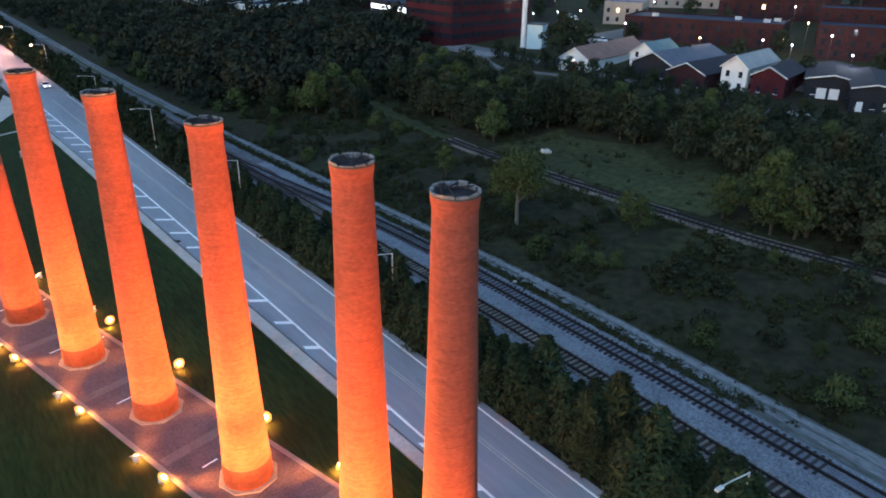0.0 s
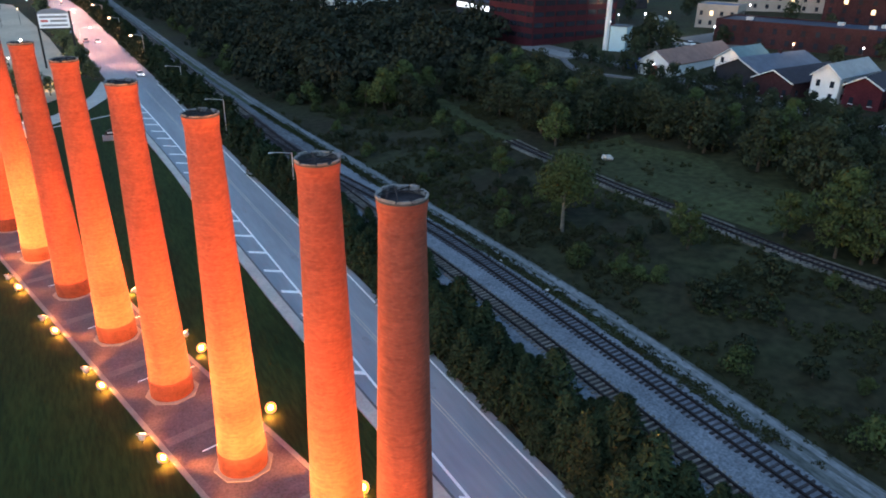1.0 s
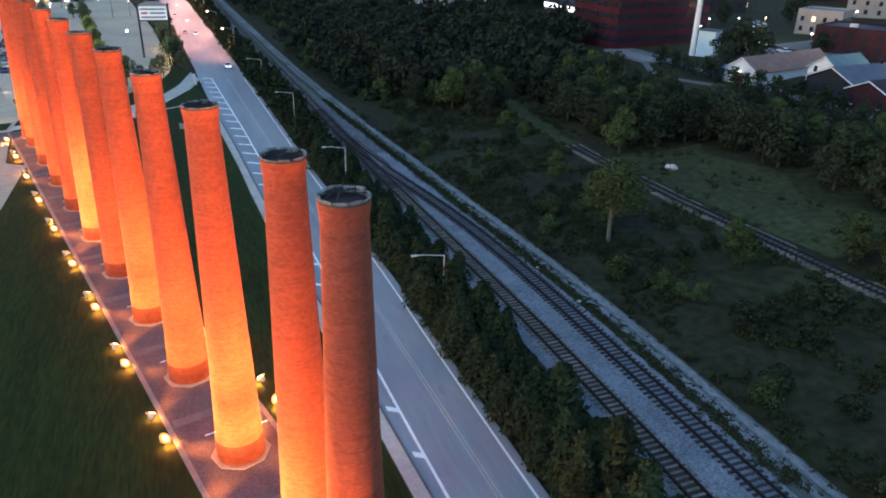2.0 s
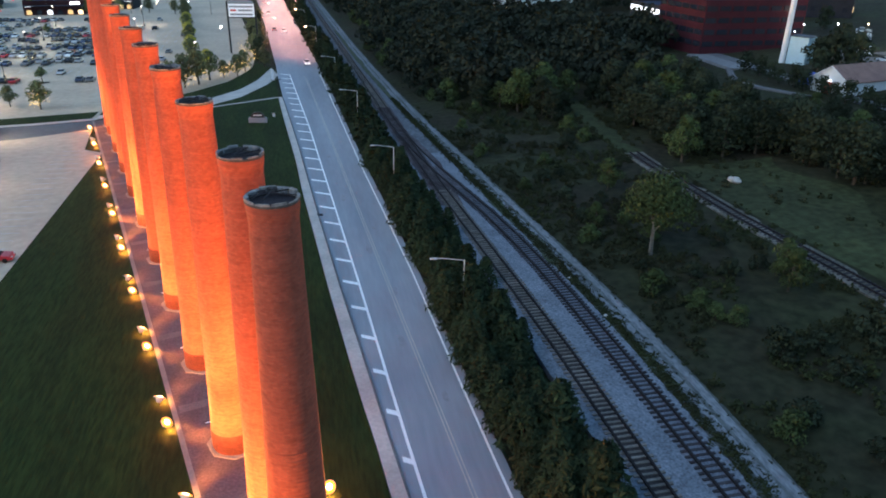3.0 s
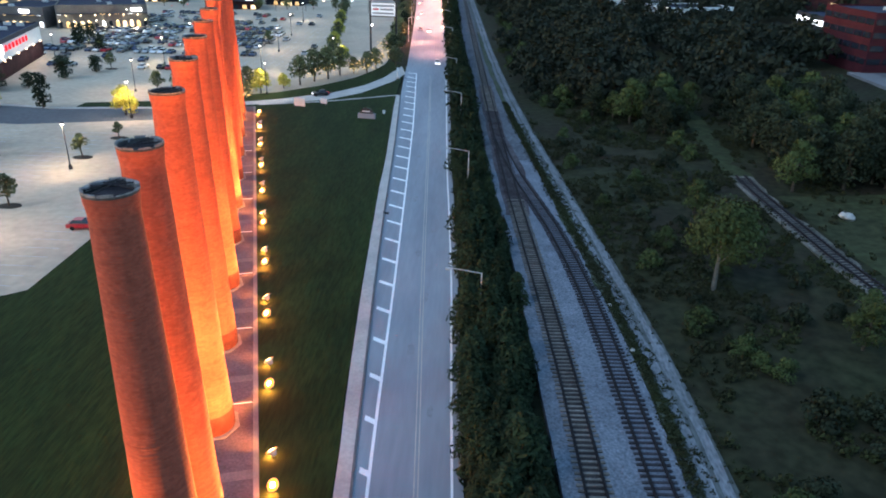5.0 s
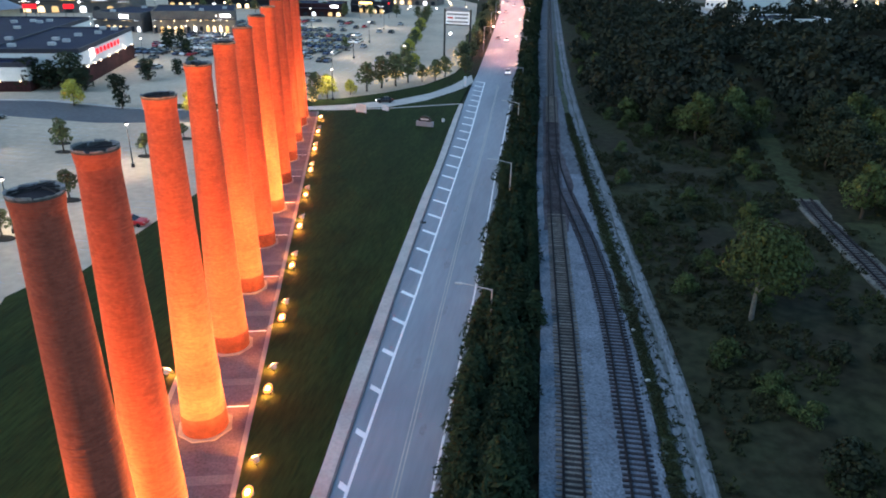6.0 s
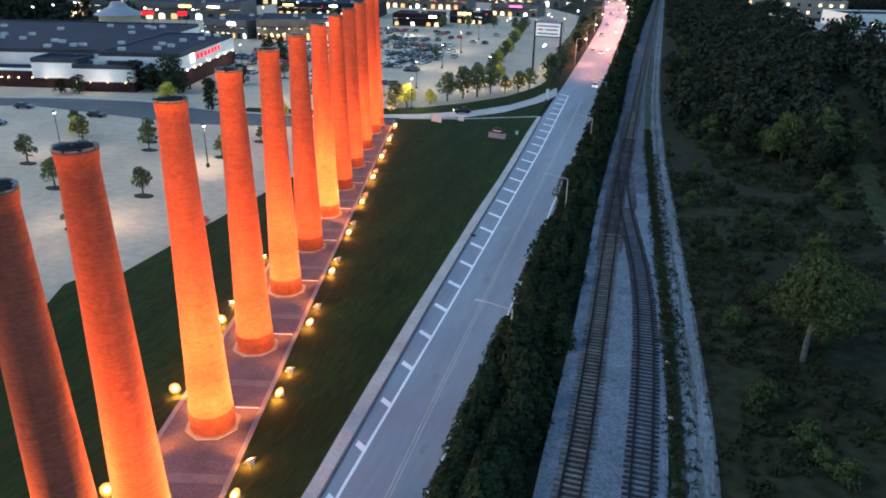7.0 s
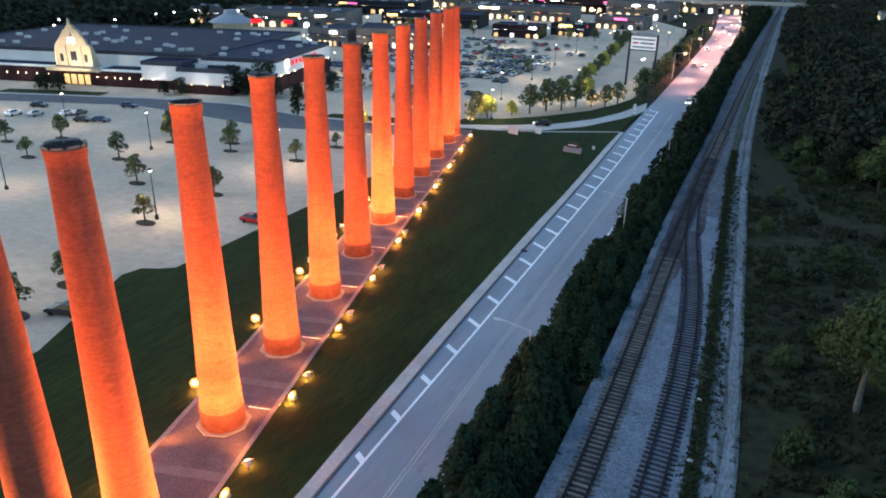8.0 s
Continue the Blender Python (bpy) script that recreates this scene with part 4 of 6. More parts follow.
tuft = lobes_crown(61, 26, 0.9, 0.8, 0.22, 0.1, 4)[0]
tuft_small = lobes_crown(62, 14, 0.8, 0.8, 0.26, 0.1, 3)[0]
far_woods, scrub_stuff, verge_stuff = Stuff(), Stuff(), Stuff()


def in_town(x, y):
    """Built-up ground above the wood, kept clear of trees."""
    if y < 205:
        return x > 133 + 0.03 * max(y - 120, 0)
    return x > 138 and y < 300 or x > 100 and 340 < y < 480


rnd = random.Random(8)
nt_, ns_ = 0, 0
y = -10.0
while y < 720:
    step = 4.6 if y < 230 else 7.0
    x = at(BED_R, y) + 2.0
    while x < 175 + (y > 300) * 60:
        xx, yy = x + rnd.uniform(-2, 2), y + rnd.uniform(-2, 2)
        s = xx - at(BED_R, yy)
        old = at(OLD, yy) if yy < 240 else -1e3
        meadow = 87 < xx < 107 and 56 < yy < 104
        rough = yy < 178 - 1.6 * s and s < 28
        x += step
        if s < 2.5 or in_town(xx, yy) or abs(xx - old) < (3.6 if yy < 95 else 5.5) or meadow:
            continue
        if yy < 118 and 142 > xx > 131 or xx > 121 and 128 < yy < 205:
            continue
        if rough:
            if rnd.random() < 0.42 and ns_ < 230:
                bush.put(rnd.randrange(2), xx, yy, hill(xx, yy) - 0.1, rnd.uniform(0.45, 1.0) * (1.5 if rnd.random() < 0.2 else 1), None, rnd.uniform(0, 360))
                ns_ += 1
            continue
        edge = yy > 118 and s < 14 and not rough
        if edge and rnd.random() < 0.5:
            if ns_ < 285:
                bush.put(rnd.randrange(2), xx, yy, hill(xx, yy) - 0.1, rnd.uniform(0.8, 1.5), None, rnd.uniform(0, 360))
                ns_ += 1
            continue
        size = rnd.uniform(0.7, 1.15) * (0.75 if edge else 1.0)
        if xx > 112 and yy < 205:
            size *= 0.72 if yy < 122 else 0.55
        if yy < 175 and nt_ < 285:
            k = 3 if rnd.random() < (0.42 if s < 40 else 0.16) else rnd.randrange(3)
            woods.put(k, xx, yy, hill(xx, yy) - 0.1, size, size * rnd.uniform(0.85, 1.1), rnd.uniform(0, 360))
            nt_ += 1
        else:
            far_woods.add(far_crown[rnd.randrange(3)], xx, yy, hill(xx, yy) - 0.2, size, size * rnd.uniform(0.85, 1.15), rnd.uniform(0, 6.28))
    y += step
# singled-out trees on the rough ground
tall = Planter([tree_proto("poplar", 71, 11.0, 5.2, 4600, 0.2, "leaf_light", "slender tree with pale branching trunk and thin crown", "tree", "", bark="pale_bark", base=0.52, count=13)])
tall.put(0, 65.6, 71.8, hill(65.6, 71.8) - 0.1, 1.0, None, 40)
for x, y, s in ((76.5, 58.5, 0.62), (79, 63, 0.5), (73, 84, 0.55), (62.5, 83, 0.4), (70, 96, 0.6)):
    woods.put(3, x, y, hill(x, y) - 0.1, s, None, x * 40)
for x, y, s in ((97, 36, 1.15), (90, 33, 0.9), (101, 46, 1.0)):
    woods.put(0 if s > 1 else 2, x, y, hill(x, y) - 0.1, s, None, x * 40)
woods.put(1, 93.5, 43.5, hill(93.5, 43.5) - 0.1, 1.05, 1.0, 75)
woods.put(3, 90.5, 47.0, hill(90.5, 47.0) - 0.1, 0.8, 0.9, 20)
for x, y, k in ((65, 164, 0.42), (67.5, 165.5, 0.34), (80, 156, 0.95), (84, 153, 0.9), (76, 160, 0.8), (77, 175, 0.85), (72, 172, 0.7)):
    woods.put(3, x, y, hill(x, y) - 0.1, k, None, x * 40)
woods.put(3, 97, 52, hill(97, 52) - 0.1, 1.0, 1.0, 15)
# tufts over the rough ground and along the service road
for i in range(5600):
    y = rnd.uniform(18, 160)
    x = at(BED_R, y) + rnd.uniform(0.2, 46)
    if 56 < y < 103 and at(OLD, y) + 2 < x < 105 and rnd.random() < 0.9:
        continue
    if abs(x - at(OLD, y)) < 1.6 or noise.noise((x * 0.1, y * 0.1, 3)) < -0.12:
        continue
    s = rnd.uniform(0.4, 1.1)
    scrub_stuff.add(tuft, x, y, hill(x, y) - 0.05, s, s * rnd.uniform(0.5, 1.1), rnd.uniform(0, 6.28))
for i in range(3000):
    y = rnd.uniform(26, 170)
    c = at(BED_R, y) - 3.35
    k = noise.noise((y * 0.09, 0, 7))
    x = c + rnd.gauss(0, 0.36 + 0.3 * max(k, 0))
    s = rnd.uniform(0.2, 0.55)
    verge_stuff.add(tuft_small, x, y, BED_Z - 0.02, s, s * 0.6, rnd.uniform(0, 6.28))
for i in range(700):
    y = rnd.uniform(22, 150)
    x = at(BED_R, y) - 2.0 + rnd.gauss(0, 0.3) if rnd.random() < 0.6 else at(BED_R, y) + rnd.gauss(0.2, 0.4)
    s = rnd.uniform(0.2, 0.45)
    verge_stuff.add(tuft_small, x, y, SERVICE_Z - 0.03, s, s * 0.7, rnd.uniform(0, 6.28))
bank = lobes_crown(55, 90, 15, 9.0, 1.9, 0.1, 9)[0]
for i in range(430):
    x, y = rnd.uniform(-900, -232), rnd.uniform(150, 1100)
    if x > -330 and 330 < y < 690:
        continue
    far_woods.add(bank, x, y, -1.0, 1.0, rnd.uniform(0.7, 1.2), rnd.uniform(0, 6.28))
for i in range(420):
    x, y = rnd.uniform(-520, -262), rnd.uniform(190, 560)
    if x > -330 and y > 430:
        continue
    far_woods.add(bank, x, y, -1.0, 0.9, rnd.uniform(0.6, 1.0), rnd.uniform(0, 6.28))
for i in range(240):
    x, y = rnd.uniform(-420, -10), rnd.uniform(720, 1300)
    far_woods.add(bank, x, y, -1.0, 1.0, rnd.uniform(0.7, 1.2), rnd.uniform(0, 6.28))
scrub_stuff.done("rough_grass", M["tuft"], "rough dark grass and weeds on waste ground", "grass")
verge_stuff.done("weed_strip", M["tuft"], "strip of weeds between ballast and service track", "weeds")
far_woods.done("far_wood", M["leaf_far"], "dark dense wood continuing along the valley", "wood")
for p in (woods, bush, tall):
    p.drop_unused()

# old sidings: overgrown third track and its bed
tagged(obj("old_trackbed", ribbon(bmesh.new(), lambda y: at(OLD, y) - 2.0, lambda y: at(OLD, y) + 2.0, -40, 113, 0.12, -0.6, 4.0, lambda y: hill(at(OLD, y), y)), M["old_ballast"]), "overgrown dark bed of the old siding", "trackbed", kind="structure")

tagged(obj("grass_path", ribbon(bmesh.new(), lambda y: at(OLD, y) - 2.4 + 0.4 * wander(y, 3), lambda y: at(OLD, y) + 2.2 + 0.5 * wander(y, 9), 112, 172, 0.1, -0.6, 3.0, lambda y: hill(at(OLD, y), y)), M["meadow"]), "grassed-over end of the old siding in the wood", "path", kind="structure")


def old_track():
    t = thing("railway_track", pose(0, 0, 0), "rusty overgrown siding on rough ground", "railway track", "railway tracks")
    for off in (-0.75, 0.75):
        bm = ribbon(bmesh.new(), lambda y: at(OLD, y) + off - 0.08, lambda y: at(OLD, y) + off + 0.08, -40, 113, 0.38, 0.1, 4.0, lambda y: hill(at(OLD, y), y))
        part("rail", bm, M["rail"], t, "rusty rail")
    me = bpy.data.meshes.new("sleeper")
    one = B(-1.3, 1.3, -0.13, 0.13, 0.05, 0.22)
    one.to_mesh(me)
    one.free()
    me.materials.append(M["sleeper"])
    r = random.Random(4)
    for i in range(108):
        y = 26 + i * 0.8
        x = at(OLD, y)
        a = math.atan2(at(OLD, y + 2) - at(OLD, y - 2), 4)
        s = new("sleeper", me)
        s.parent = t
        s.matrix_basis = pose(x, y, hill(x, y), 0, 0, -math.degrees(a) + r.uniform(-3, 3))


old_track()


def meadow():
    bm = bmesh.new()
    n = 14
    rows = []
    for j in range(n + 1):
        y = 56 + 47 * j / n
        x0, x1 = at(OLD, y) + 2.6, 104.5 + 2.5 * math.sin(j * 0.9)
        rows.append([bm.verts.new((x0 + (x1 - x0) * i / 8, y, hill_noise(x0 + (x1 - x0) * i / 8, y) + 0.06)) for i in range(9)])
    for p, q in zip(rows, rows[1:]):
        for i in range(8):
            bm.faces.new((p[i], p[i + 1], q[i + 1], q[i]))
    return tagged(obj("meadow", bm, M["meadow"], True), "clearing of paler green grass in the wood", "meadow", kind="structure")


meadow()


def rock(s, label):
    bm = bmesh.new()
    bmesh.ops.create_icosphere(bm, subdivisions=2, radius=s)
    for v in bm.verts:
        v.co *= 1 + 0.35 * noise.noise(v.co * 1.3 / s)
        v.co.z *= 0.5
    return tagged(obj("rock", bm, M["pale_stone"]), label, "rock")


rk = rock(1.1, "pale boulder lying in the grass clearing")
rk.location = (91.2, 93.3, hill(91.2, 93.3) + 0.5)
for y in (57.5, 67):
    r2 = rock(0.28, "small pale stone beside the tracks")
    r2.location = (at(BED_R, y) - 3.7, y, BED_Z + 0.06)


# ---- cars ----
def car_proto(paint, label, lit=False, small=False):
    t = thing("car", pose(0, 0, 0), label, "car", "cars")
    bm = bmesh.new()
    prof = [(-2.2, 0.35), (-2.25, 0.75), (-2.05, 0.95), (-1.1, 1.02), (0.9, 0.98), (1.9, 0.85), (2.2, 0.62), (2.2, 0.35)]
    lo = [bm.verts.new((x, -0.88, z)) for x, z in prof]
    hi = [bm.verts.new((x, 0.88, z)) for x, z in prof]
    bm.faces.new(lo[::-1])
    bm.faces.new(hi)
    for i in range(len(prof)):
        j = (i + 1) % len(prof)
        bm.faces.new((lo[i], lo[j], hi[j], hi[i]))
    bmesh.ops.recalc_face_normals(bm, faces=bm.faces[:])
    body = part("body", bm, paint, t, "painted body")
    bm = bmesh.new()
    a = [(-1.85, 0.97), (-1.3, 1.44), (0.05, 1.46), (0.95, 0.97)]
    lo = [bm.verts.new((x, -0.78 if z < 1.2 else -0.62, z)) for x, z in a]
    hi = [bm.verts.new((x, 0.78 if z < 1.2 else 0.62, z)) for x, z in a]
    bm.faces.new(lo[::-1])
    bm.faces.new(hi)
    for i in range(4):
        j = (i + 1) % 4
        bm.faces.new((lo[i], lo[j], hi[j], hi[i]))
    bmesh.ops.recalc_face_normals(bm, faces=bm.faces[:])
    part("cabin", bm, M["glass"], t, "dark windows")
    part("roof", B(-1.25, 0.02, -0.6, 0.6, 1.445, 1.48), paint, t)
    for x in (-1.35, 1.35):
        for y in (-0.82, 0.82):
            part("wheel", tube(bmesh.new(), (x, y - 0.1, 0.32), (x, y + 0.1, 0.32), 0.32, 0.32, 10), M["black"], t)
    for y in () if small else (-0.6, 0.6):
        part("headlight", B(2.1, 2.215, y - 0.16, y + 0.16, 0.6, 0.72), M["white_glow" if lit else "lens_off"], body)
        part("tail_light", B(-2.265, -2.15, y - 0.16, y + 0.16, 0.7, 0.84), M["red_glow" if lit else "tail_off"], body)
    return t


def parked_cars(small):
    kinds = (("car_black", "black"), ("car_grey", "grey"), ("car_silver", "silver"), ("car_white", "white"), ("car_red", "red"), ("car_blue", "dark blue"))
    return Planter([car_proto(M[m], word + " car parked on the pale lot", False, small) for m, word in kinds])


CARS, FAR_CARS = parked_cars(False), parked_cars(True)
rnd = random.Random(17)
CARS.put(4, -18.5, 87.0, 0.0, 1.0, None, 4)
CARS.put(0, -17.0, 52.2, 0.0, 1.05, None, -165)
for x, y, k, a in ((-107.5, 140, 5, 20), (-103, 122, 0, 20), (-99, 124, 5, 15), (-124, 118, 3, 100), (-119, 120.5, 2, 100), (-113, 125, 3, 100), (-111, 127, 1, 100), (-132, 113, 2, 100), (-84, 139, 0, 10), (-128, 128, 0, 20)):
    CARS.put(k, x, y, 0.008, 1.0, None, a)
for r in range(9):
    for i in range(34):
        for side in (-1, 1):
            x, y = -110.6 + 2.75 * i, 222 + 15.5 * r + side * 2.5
            dense = 0.72 if r in (1, 2, 3, 4, 5) and x < -38 else 0.14
            if r >= 6 and x < -60:
                dense = 0.4
            if x > -44 and r < 1 or x > -34 and r > 4:
                dense = 0.05
            if rnd.random() < dense:
                c = FAR_CARS.put(rnd.choice((0, 0, 1, 1, 2, 2, 3, 3, 5, 5, 4) if rnd.random() < 0.6 else (0, 1, 2, 5)), x, y, 0.0, rnd.uniform(0.92, 1.08), None, 90 * side + rnd.uniform(-2, 2))
    # one or two rows pulled up elsewhere
for i in range(26):
    x = -100 + 2.75 * i
    if rnd.random() < 0.35:
        FAR_CARS.put(rnd.randrange(6), x, 208 + rnd.uniform(-0.3, 0.3), 0.0, 1.0, None, 90)
# cars on the road and the driveway, standing where they are seen most
ROAD_CARS = Planter([car_proto(M["car_white"], "white car with lit lamps standing on the road", True), car_proto(M["car_silver"], "silver car with lit lamps standing on the road", True), car_proto(M["car_black"], "dark car with lit lamps on the driveway", True)])
for x, y, k, a in ((25.6, 229, 0, -87), (-2.5, 178.0, 2, 205), (14.6, 311, 1, 92), (18.6, 306, 0, -88), (11.2, 372, 1, -88), (8.0, 428, 0, 92), (9.5, 470, 1, -88), (2.8, 500, 1, 92), (5.0, 530, 0, -88)):
    ROAD_CARS.put(k, x, y, 0.02, 1.0, None, a)
ROAD_CARS.drop_unused()
CARS.drop_unused()
FAR_CARS.drop_unused()


# ---- lot trees ----
lot_trees = Planter([
    tree_proto("street_tree", 81, 5.4, 2.1, 520, 0.26, "leaf_street", "small young tree in a parking lot island", "tree", "parking lot trees", base=0.38, count=7),
    tree_proto("street_tree", 82, 4.8, 1.7, 460, 0.24, "leaf_street", "small young tree in a parking lot island", "tree", "parking lot trees", base=0.4, count=6),
    tree_proto("street_tree", 83, 8.5, 3.4, 800, 0.34, "leaf_street", "leafy street tree beside the parking lot", "tree", "parking lot trees", base=0.28, count=10),
    tree_proto("street_tree", 84, 6.6, 3.0, 1500, 0.26, "leaf_lamplit", "yellow-green tree with lamplight painted into its leaf colour", "tree", "parking lot trees", base=0.2, count=10),
    tree_proto("street_tree", 85, 9.5, 3.0, 700, 0.36, "leaf", "dark tree standing before the store", "tree", "trees before the store", base=0.12, count=11),
])


def island(x, y, r=1.15):
    bm = lathe(bmesh.new(), [(r, -0.05), (r, 0.1), (r - 0.15, 0.13)], 14)
    for v in bm.verts:
        v.co.x *= 1.6
    ob = tagged(obj("planting_island", bm, M["mulch"]), "dark mulched planting island in the lot", "planting island", "lot planting islands")
    ob.location = (x, y, 0)


for k, x, y, s in ((0, -50.8, 92.4, 1.0), (1, -33.1, 78.4, 1.0), (0, -33.9, 94.4, 0.95), (0, -52.2, 118.6, 1.0), (0, -67.1, 102.3, 1.05), (1, -35.3, 119.6, 0.95), (0, -21.5, 49.0, 1.0), (0, -92.4, 108.1, 1.0), (1, -34.6, 133.0, 0.7), (0, -68.6, 118.0, 1.1), (0, -56.5, 124, 0.95), (1, -80, 128, 0.9), (0, -23.6, 57.5, 0.9), (1, -84, 94, 0.9), (0, -100, 100, 0.9), (1, -46, 207, 0.9), (0, -70, 205, 0.9), (1, -88, 236, 0.9), (0, -38, 262, 0.9), (1, -70, 300, 0.9)):
    island(x, y)
    lot_trees.put(k, x, y, 0.1, s, None, x * 37 % 360)
for k, x, y, s in ((3, -41.6, 151.6, 1.0), (3, -75.6, 155.4, 0.95), (4, -62.7, 155.5, 0.85), (3, -73.3, 121.9, 0.7), (2, -37.4, 174.5, 0.8), (2, -45, 178, 0.6), (3, -18.2, 179, 0.95), (2, -21.5, 178.6, 0.8), (3, -13.8, 185.3, 0.6), (2, -10.5, 190.5, 0.95), (2, -7.7, 196, 1.05), (2, -4.5, 200, 1.1), (2, -2.2, 206, 0.95), (3, -4.5, 226, 0.85), (2, 1.5, 209, 0.6), (2, 5.2, 210.5, 0.75), (2, 7, 218, 0.75), (2, -20, 172.5, 0.5)):
    lot_trees.put(k, x, y, 0.1, s, None, x * 53 % 360)
for i in range(26):
    y = 224 + i * 9
    x = at(KERB, y) - 3.5 - (i % 3) * 1.3
    lot_trees.put((2, 4, 2, 2)[i % 4], x, y, 0.0, 0.75 + 0.25 * (i * 7 % 5) / 5, None, i * 77 % 360)
for i in range(14):
    lot_trees.put((2, 2, 3)[i % 3] if i < 9 else 2, -9.5 - i * 1.6, 233 + i * 12, 0.0, 0.6 + 0.15 * (i % 3), None, i * 61 % 360)
for x, y, s in ((-114, 158.5, 0.62), (-109.5, 160.5, 0.75), (-98, 169.5, 1.25), (-93.5, 171.5, 1.1), (-88, 173.0, 1.45), (-150, 146, 0.75), (-146, 147.5, 0.7), (-153, 146, 0.6), (-84, 172, 0.9), (-78, 176, 0.6), (-76, 190, 0.9), (-72, 200, 0.7), (-88, 236, 0.8), (-100, 246, 1.1), (-104, 262, 0.8)):
    lot_trees.put(4, x, y, 0.0, s * 1.15, s * 0.72, x * 91 % 360)
for i in range(10):
    lot_trees.put(2, -150 + i * 13, 372 + (i * 37 % 11), 0.0, 0.8, None, i * 50)
lot_trees.drop_unused()


def string_lights(x, y, h, r, n, seed):
    """Small warm bulbs wound through the lower crown of a tree."""
    q = random.Random(seed)
    bm = bmesh.new()
    for i in range(n):
        a, z = q.uniform(0, 6.28), h * (0.15 + 0.6 * q.random())
        rr = r * (0.4 + 0.6 * q.random())
        c = Vector((rr * math.cos(a), rr * math.sin(a), z))
        bmesh.ops.create_icosphere(bm, subdivisions=1, radius=0.085, matrix=Matrix.Translation(c))
    ob = tagged(obj("string_lights", bm, M["bulb"]), "warm fairy lights wound through a tree", "string lights", "string lights in the trees", kind="stuff")
    ob.location = (x, y, 0.2)


for i, (x, y, h, r) in enumerate(((-21.5, 178.2, 5, 2.6), (-7.7, 196, 5.5, 2.8), (-4.5, 200, 5.5, 2.8), (5.2, 210.5, 6, 2.6), (7, 218, 6, 2.4), (1.5, 209, 4, 1.8), (-37.4, 174.2, 5.5, 2.2), (8.5, 232, 6, 2.2), (6, 250, 6, 2.4), (-20, 172.5, 3.6, 1.4))):
    string_lights(x, y, h, r, 46, i)


# ---- small things round the lawn ----
def monument_sign():
    t = thing("monument_sign", pose(12.6, 155.5, 0.12, 0, 0, -8), "low arched monument sign on a grey stone base", "sign")
    part("base", B(-2.0, 2.0, -0.45, 0.45, 0, 1.1), M["sign_arch"], t, "grey stone base")
    bm = bmesh.new()
    prof = [(1.55 * math.cos(math.pi * i / 12), 1.1 + 1.25 * math.sin(math.pi * i / 12)) for i in range(13)]
    lo, hi = [bm.verts.new((x, -0.22, z)) for x, z in prof], [bm.verts.new((x, 0.22, z)) for x, z in prof]
    bm.faces.new(lo)
    bm.faces.new(hi[::-1])
    for i in range(13):
        j = (i + 1) % 13
        bm.faces.new((lo[j], lo[i], hi[i], hi[j]))
    part("arch", bm, M["dark_metal"], t, "dark arched panel")
    part("lettering", B(-0.95, 0.95, -0.27, -0.225, 1.5, 1.75), M["white_paint"], t, "white lettering bar")
    return t


monument_sign()


def panel_board(x, y, w, h, label):
    t = thing("notice_board", pose(x, y, 0.1, 0, 0, -18), label, "notice board", "boards at the lawn's edge")
    for s in (-1, 1):
        part("post", B(s * w * 0.4 - 0.05, s * w * 0.4 + 0.05, -0.05, 0.05, 0, 0.6), M["dark_metal"], t)
    bm = B(-w / 2, w / 2, -0.06, 0.06, 0.5, 0.5 + h)
    part("panel", bm, M["white_paint"], t, "white panel")


panel_board(-4.6, 163.3, 2.9, 1.9, "large plain white board on two posts")
panel_board(0.6, 166.6, 1.7, 1.2, "small plain white board on two posts")
t = thing("entrance_post", pose(15.2, 203.5, 0.1), "white banner post by the driveway mouth", "post")
part("post", B(-0.35, 0.35, -0.2, 0.2, 0, 3.0), M["white_paint"], t)
part("foot", B(-0.6, 0.6, -0.4, 0.4, 0, 0.3), M["walk"], t)
t = thing("utility_box", pose(16.0, 160.5, 0.12), "small pale utility box on the lawn", "utility box")
part("cabinet", B(-0.3, 0.3, -0.25, 0.25, 0, 0.7), M["white_paint"], t)
part("lid", B(-0.33, 0.33, -0.28, 0.28, 0.7, 0.76), M["steel"], t)


def pylon_sign():
    t = thing("pylon_sign", pose(5.4, 253, 0, 0, 0, -6), "tall pylon sign with an arched lit white panel", "sign")
    for x in (-4.6, 4.6):
        part("post", B(x - 0.28, x + 0.28, -0.28, 0.28, 0, 17.0), M["dark_metal"], t, "dark steel post")
    part("panel", B(-4.2, 4.2, -0.25, 0.25, 12.0, 16.2), M["sign_face"], t, "lit white sign face")
    bm = bmesh.new()
    prof = [(4.3 * math.cos(math.pi * i / 14), 16.2 + 1.5 * math.sin(math.pi * i / 14)) for i in range(15)]
    lo, hi = [bm.verts.new((x, -0.3, z)) for x, z in prof], [bm.verts.new((x, 0.3, z)) for x, z in prof]
    bm.faces.new(lo)
    bm.faces.new(hi[::-1])
    for i in range(15):
        j = (i + 1) % 15
        bm.faces.new((lo[j], lo[i], hi[i], hi[j]))
    part("arch", bm, M["sign_arch"], t, "pale arched head")
    for z, c, x0, x1 in ((15.3, "sign_grey", -3.8, 3.8), (14.1, "sign_red", -3.6, -1.6), (14.1, "sign_grey", -1.0, 3.6), (12.8, "sign_grey", -3.7, 3.7)):
        part("lettering", B(x0, x1, -0.30, -0.252, z - 0.3, z + 0.3), M[c], t, "row of unreadable lettering")
    part("frame", B(-4.3, 4.3, -0.28, 0.28, 11.6, 11.98), M["dark_metal"], t)
    return t


pylon_sign()


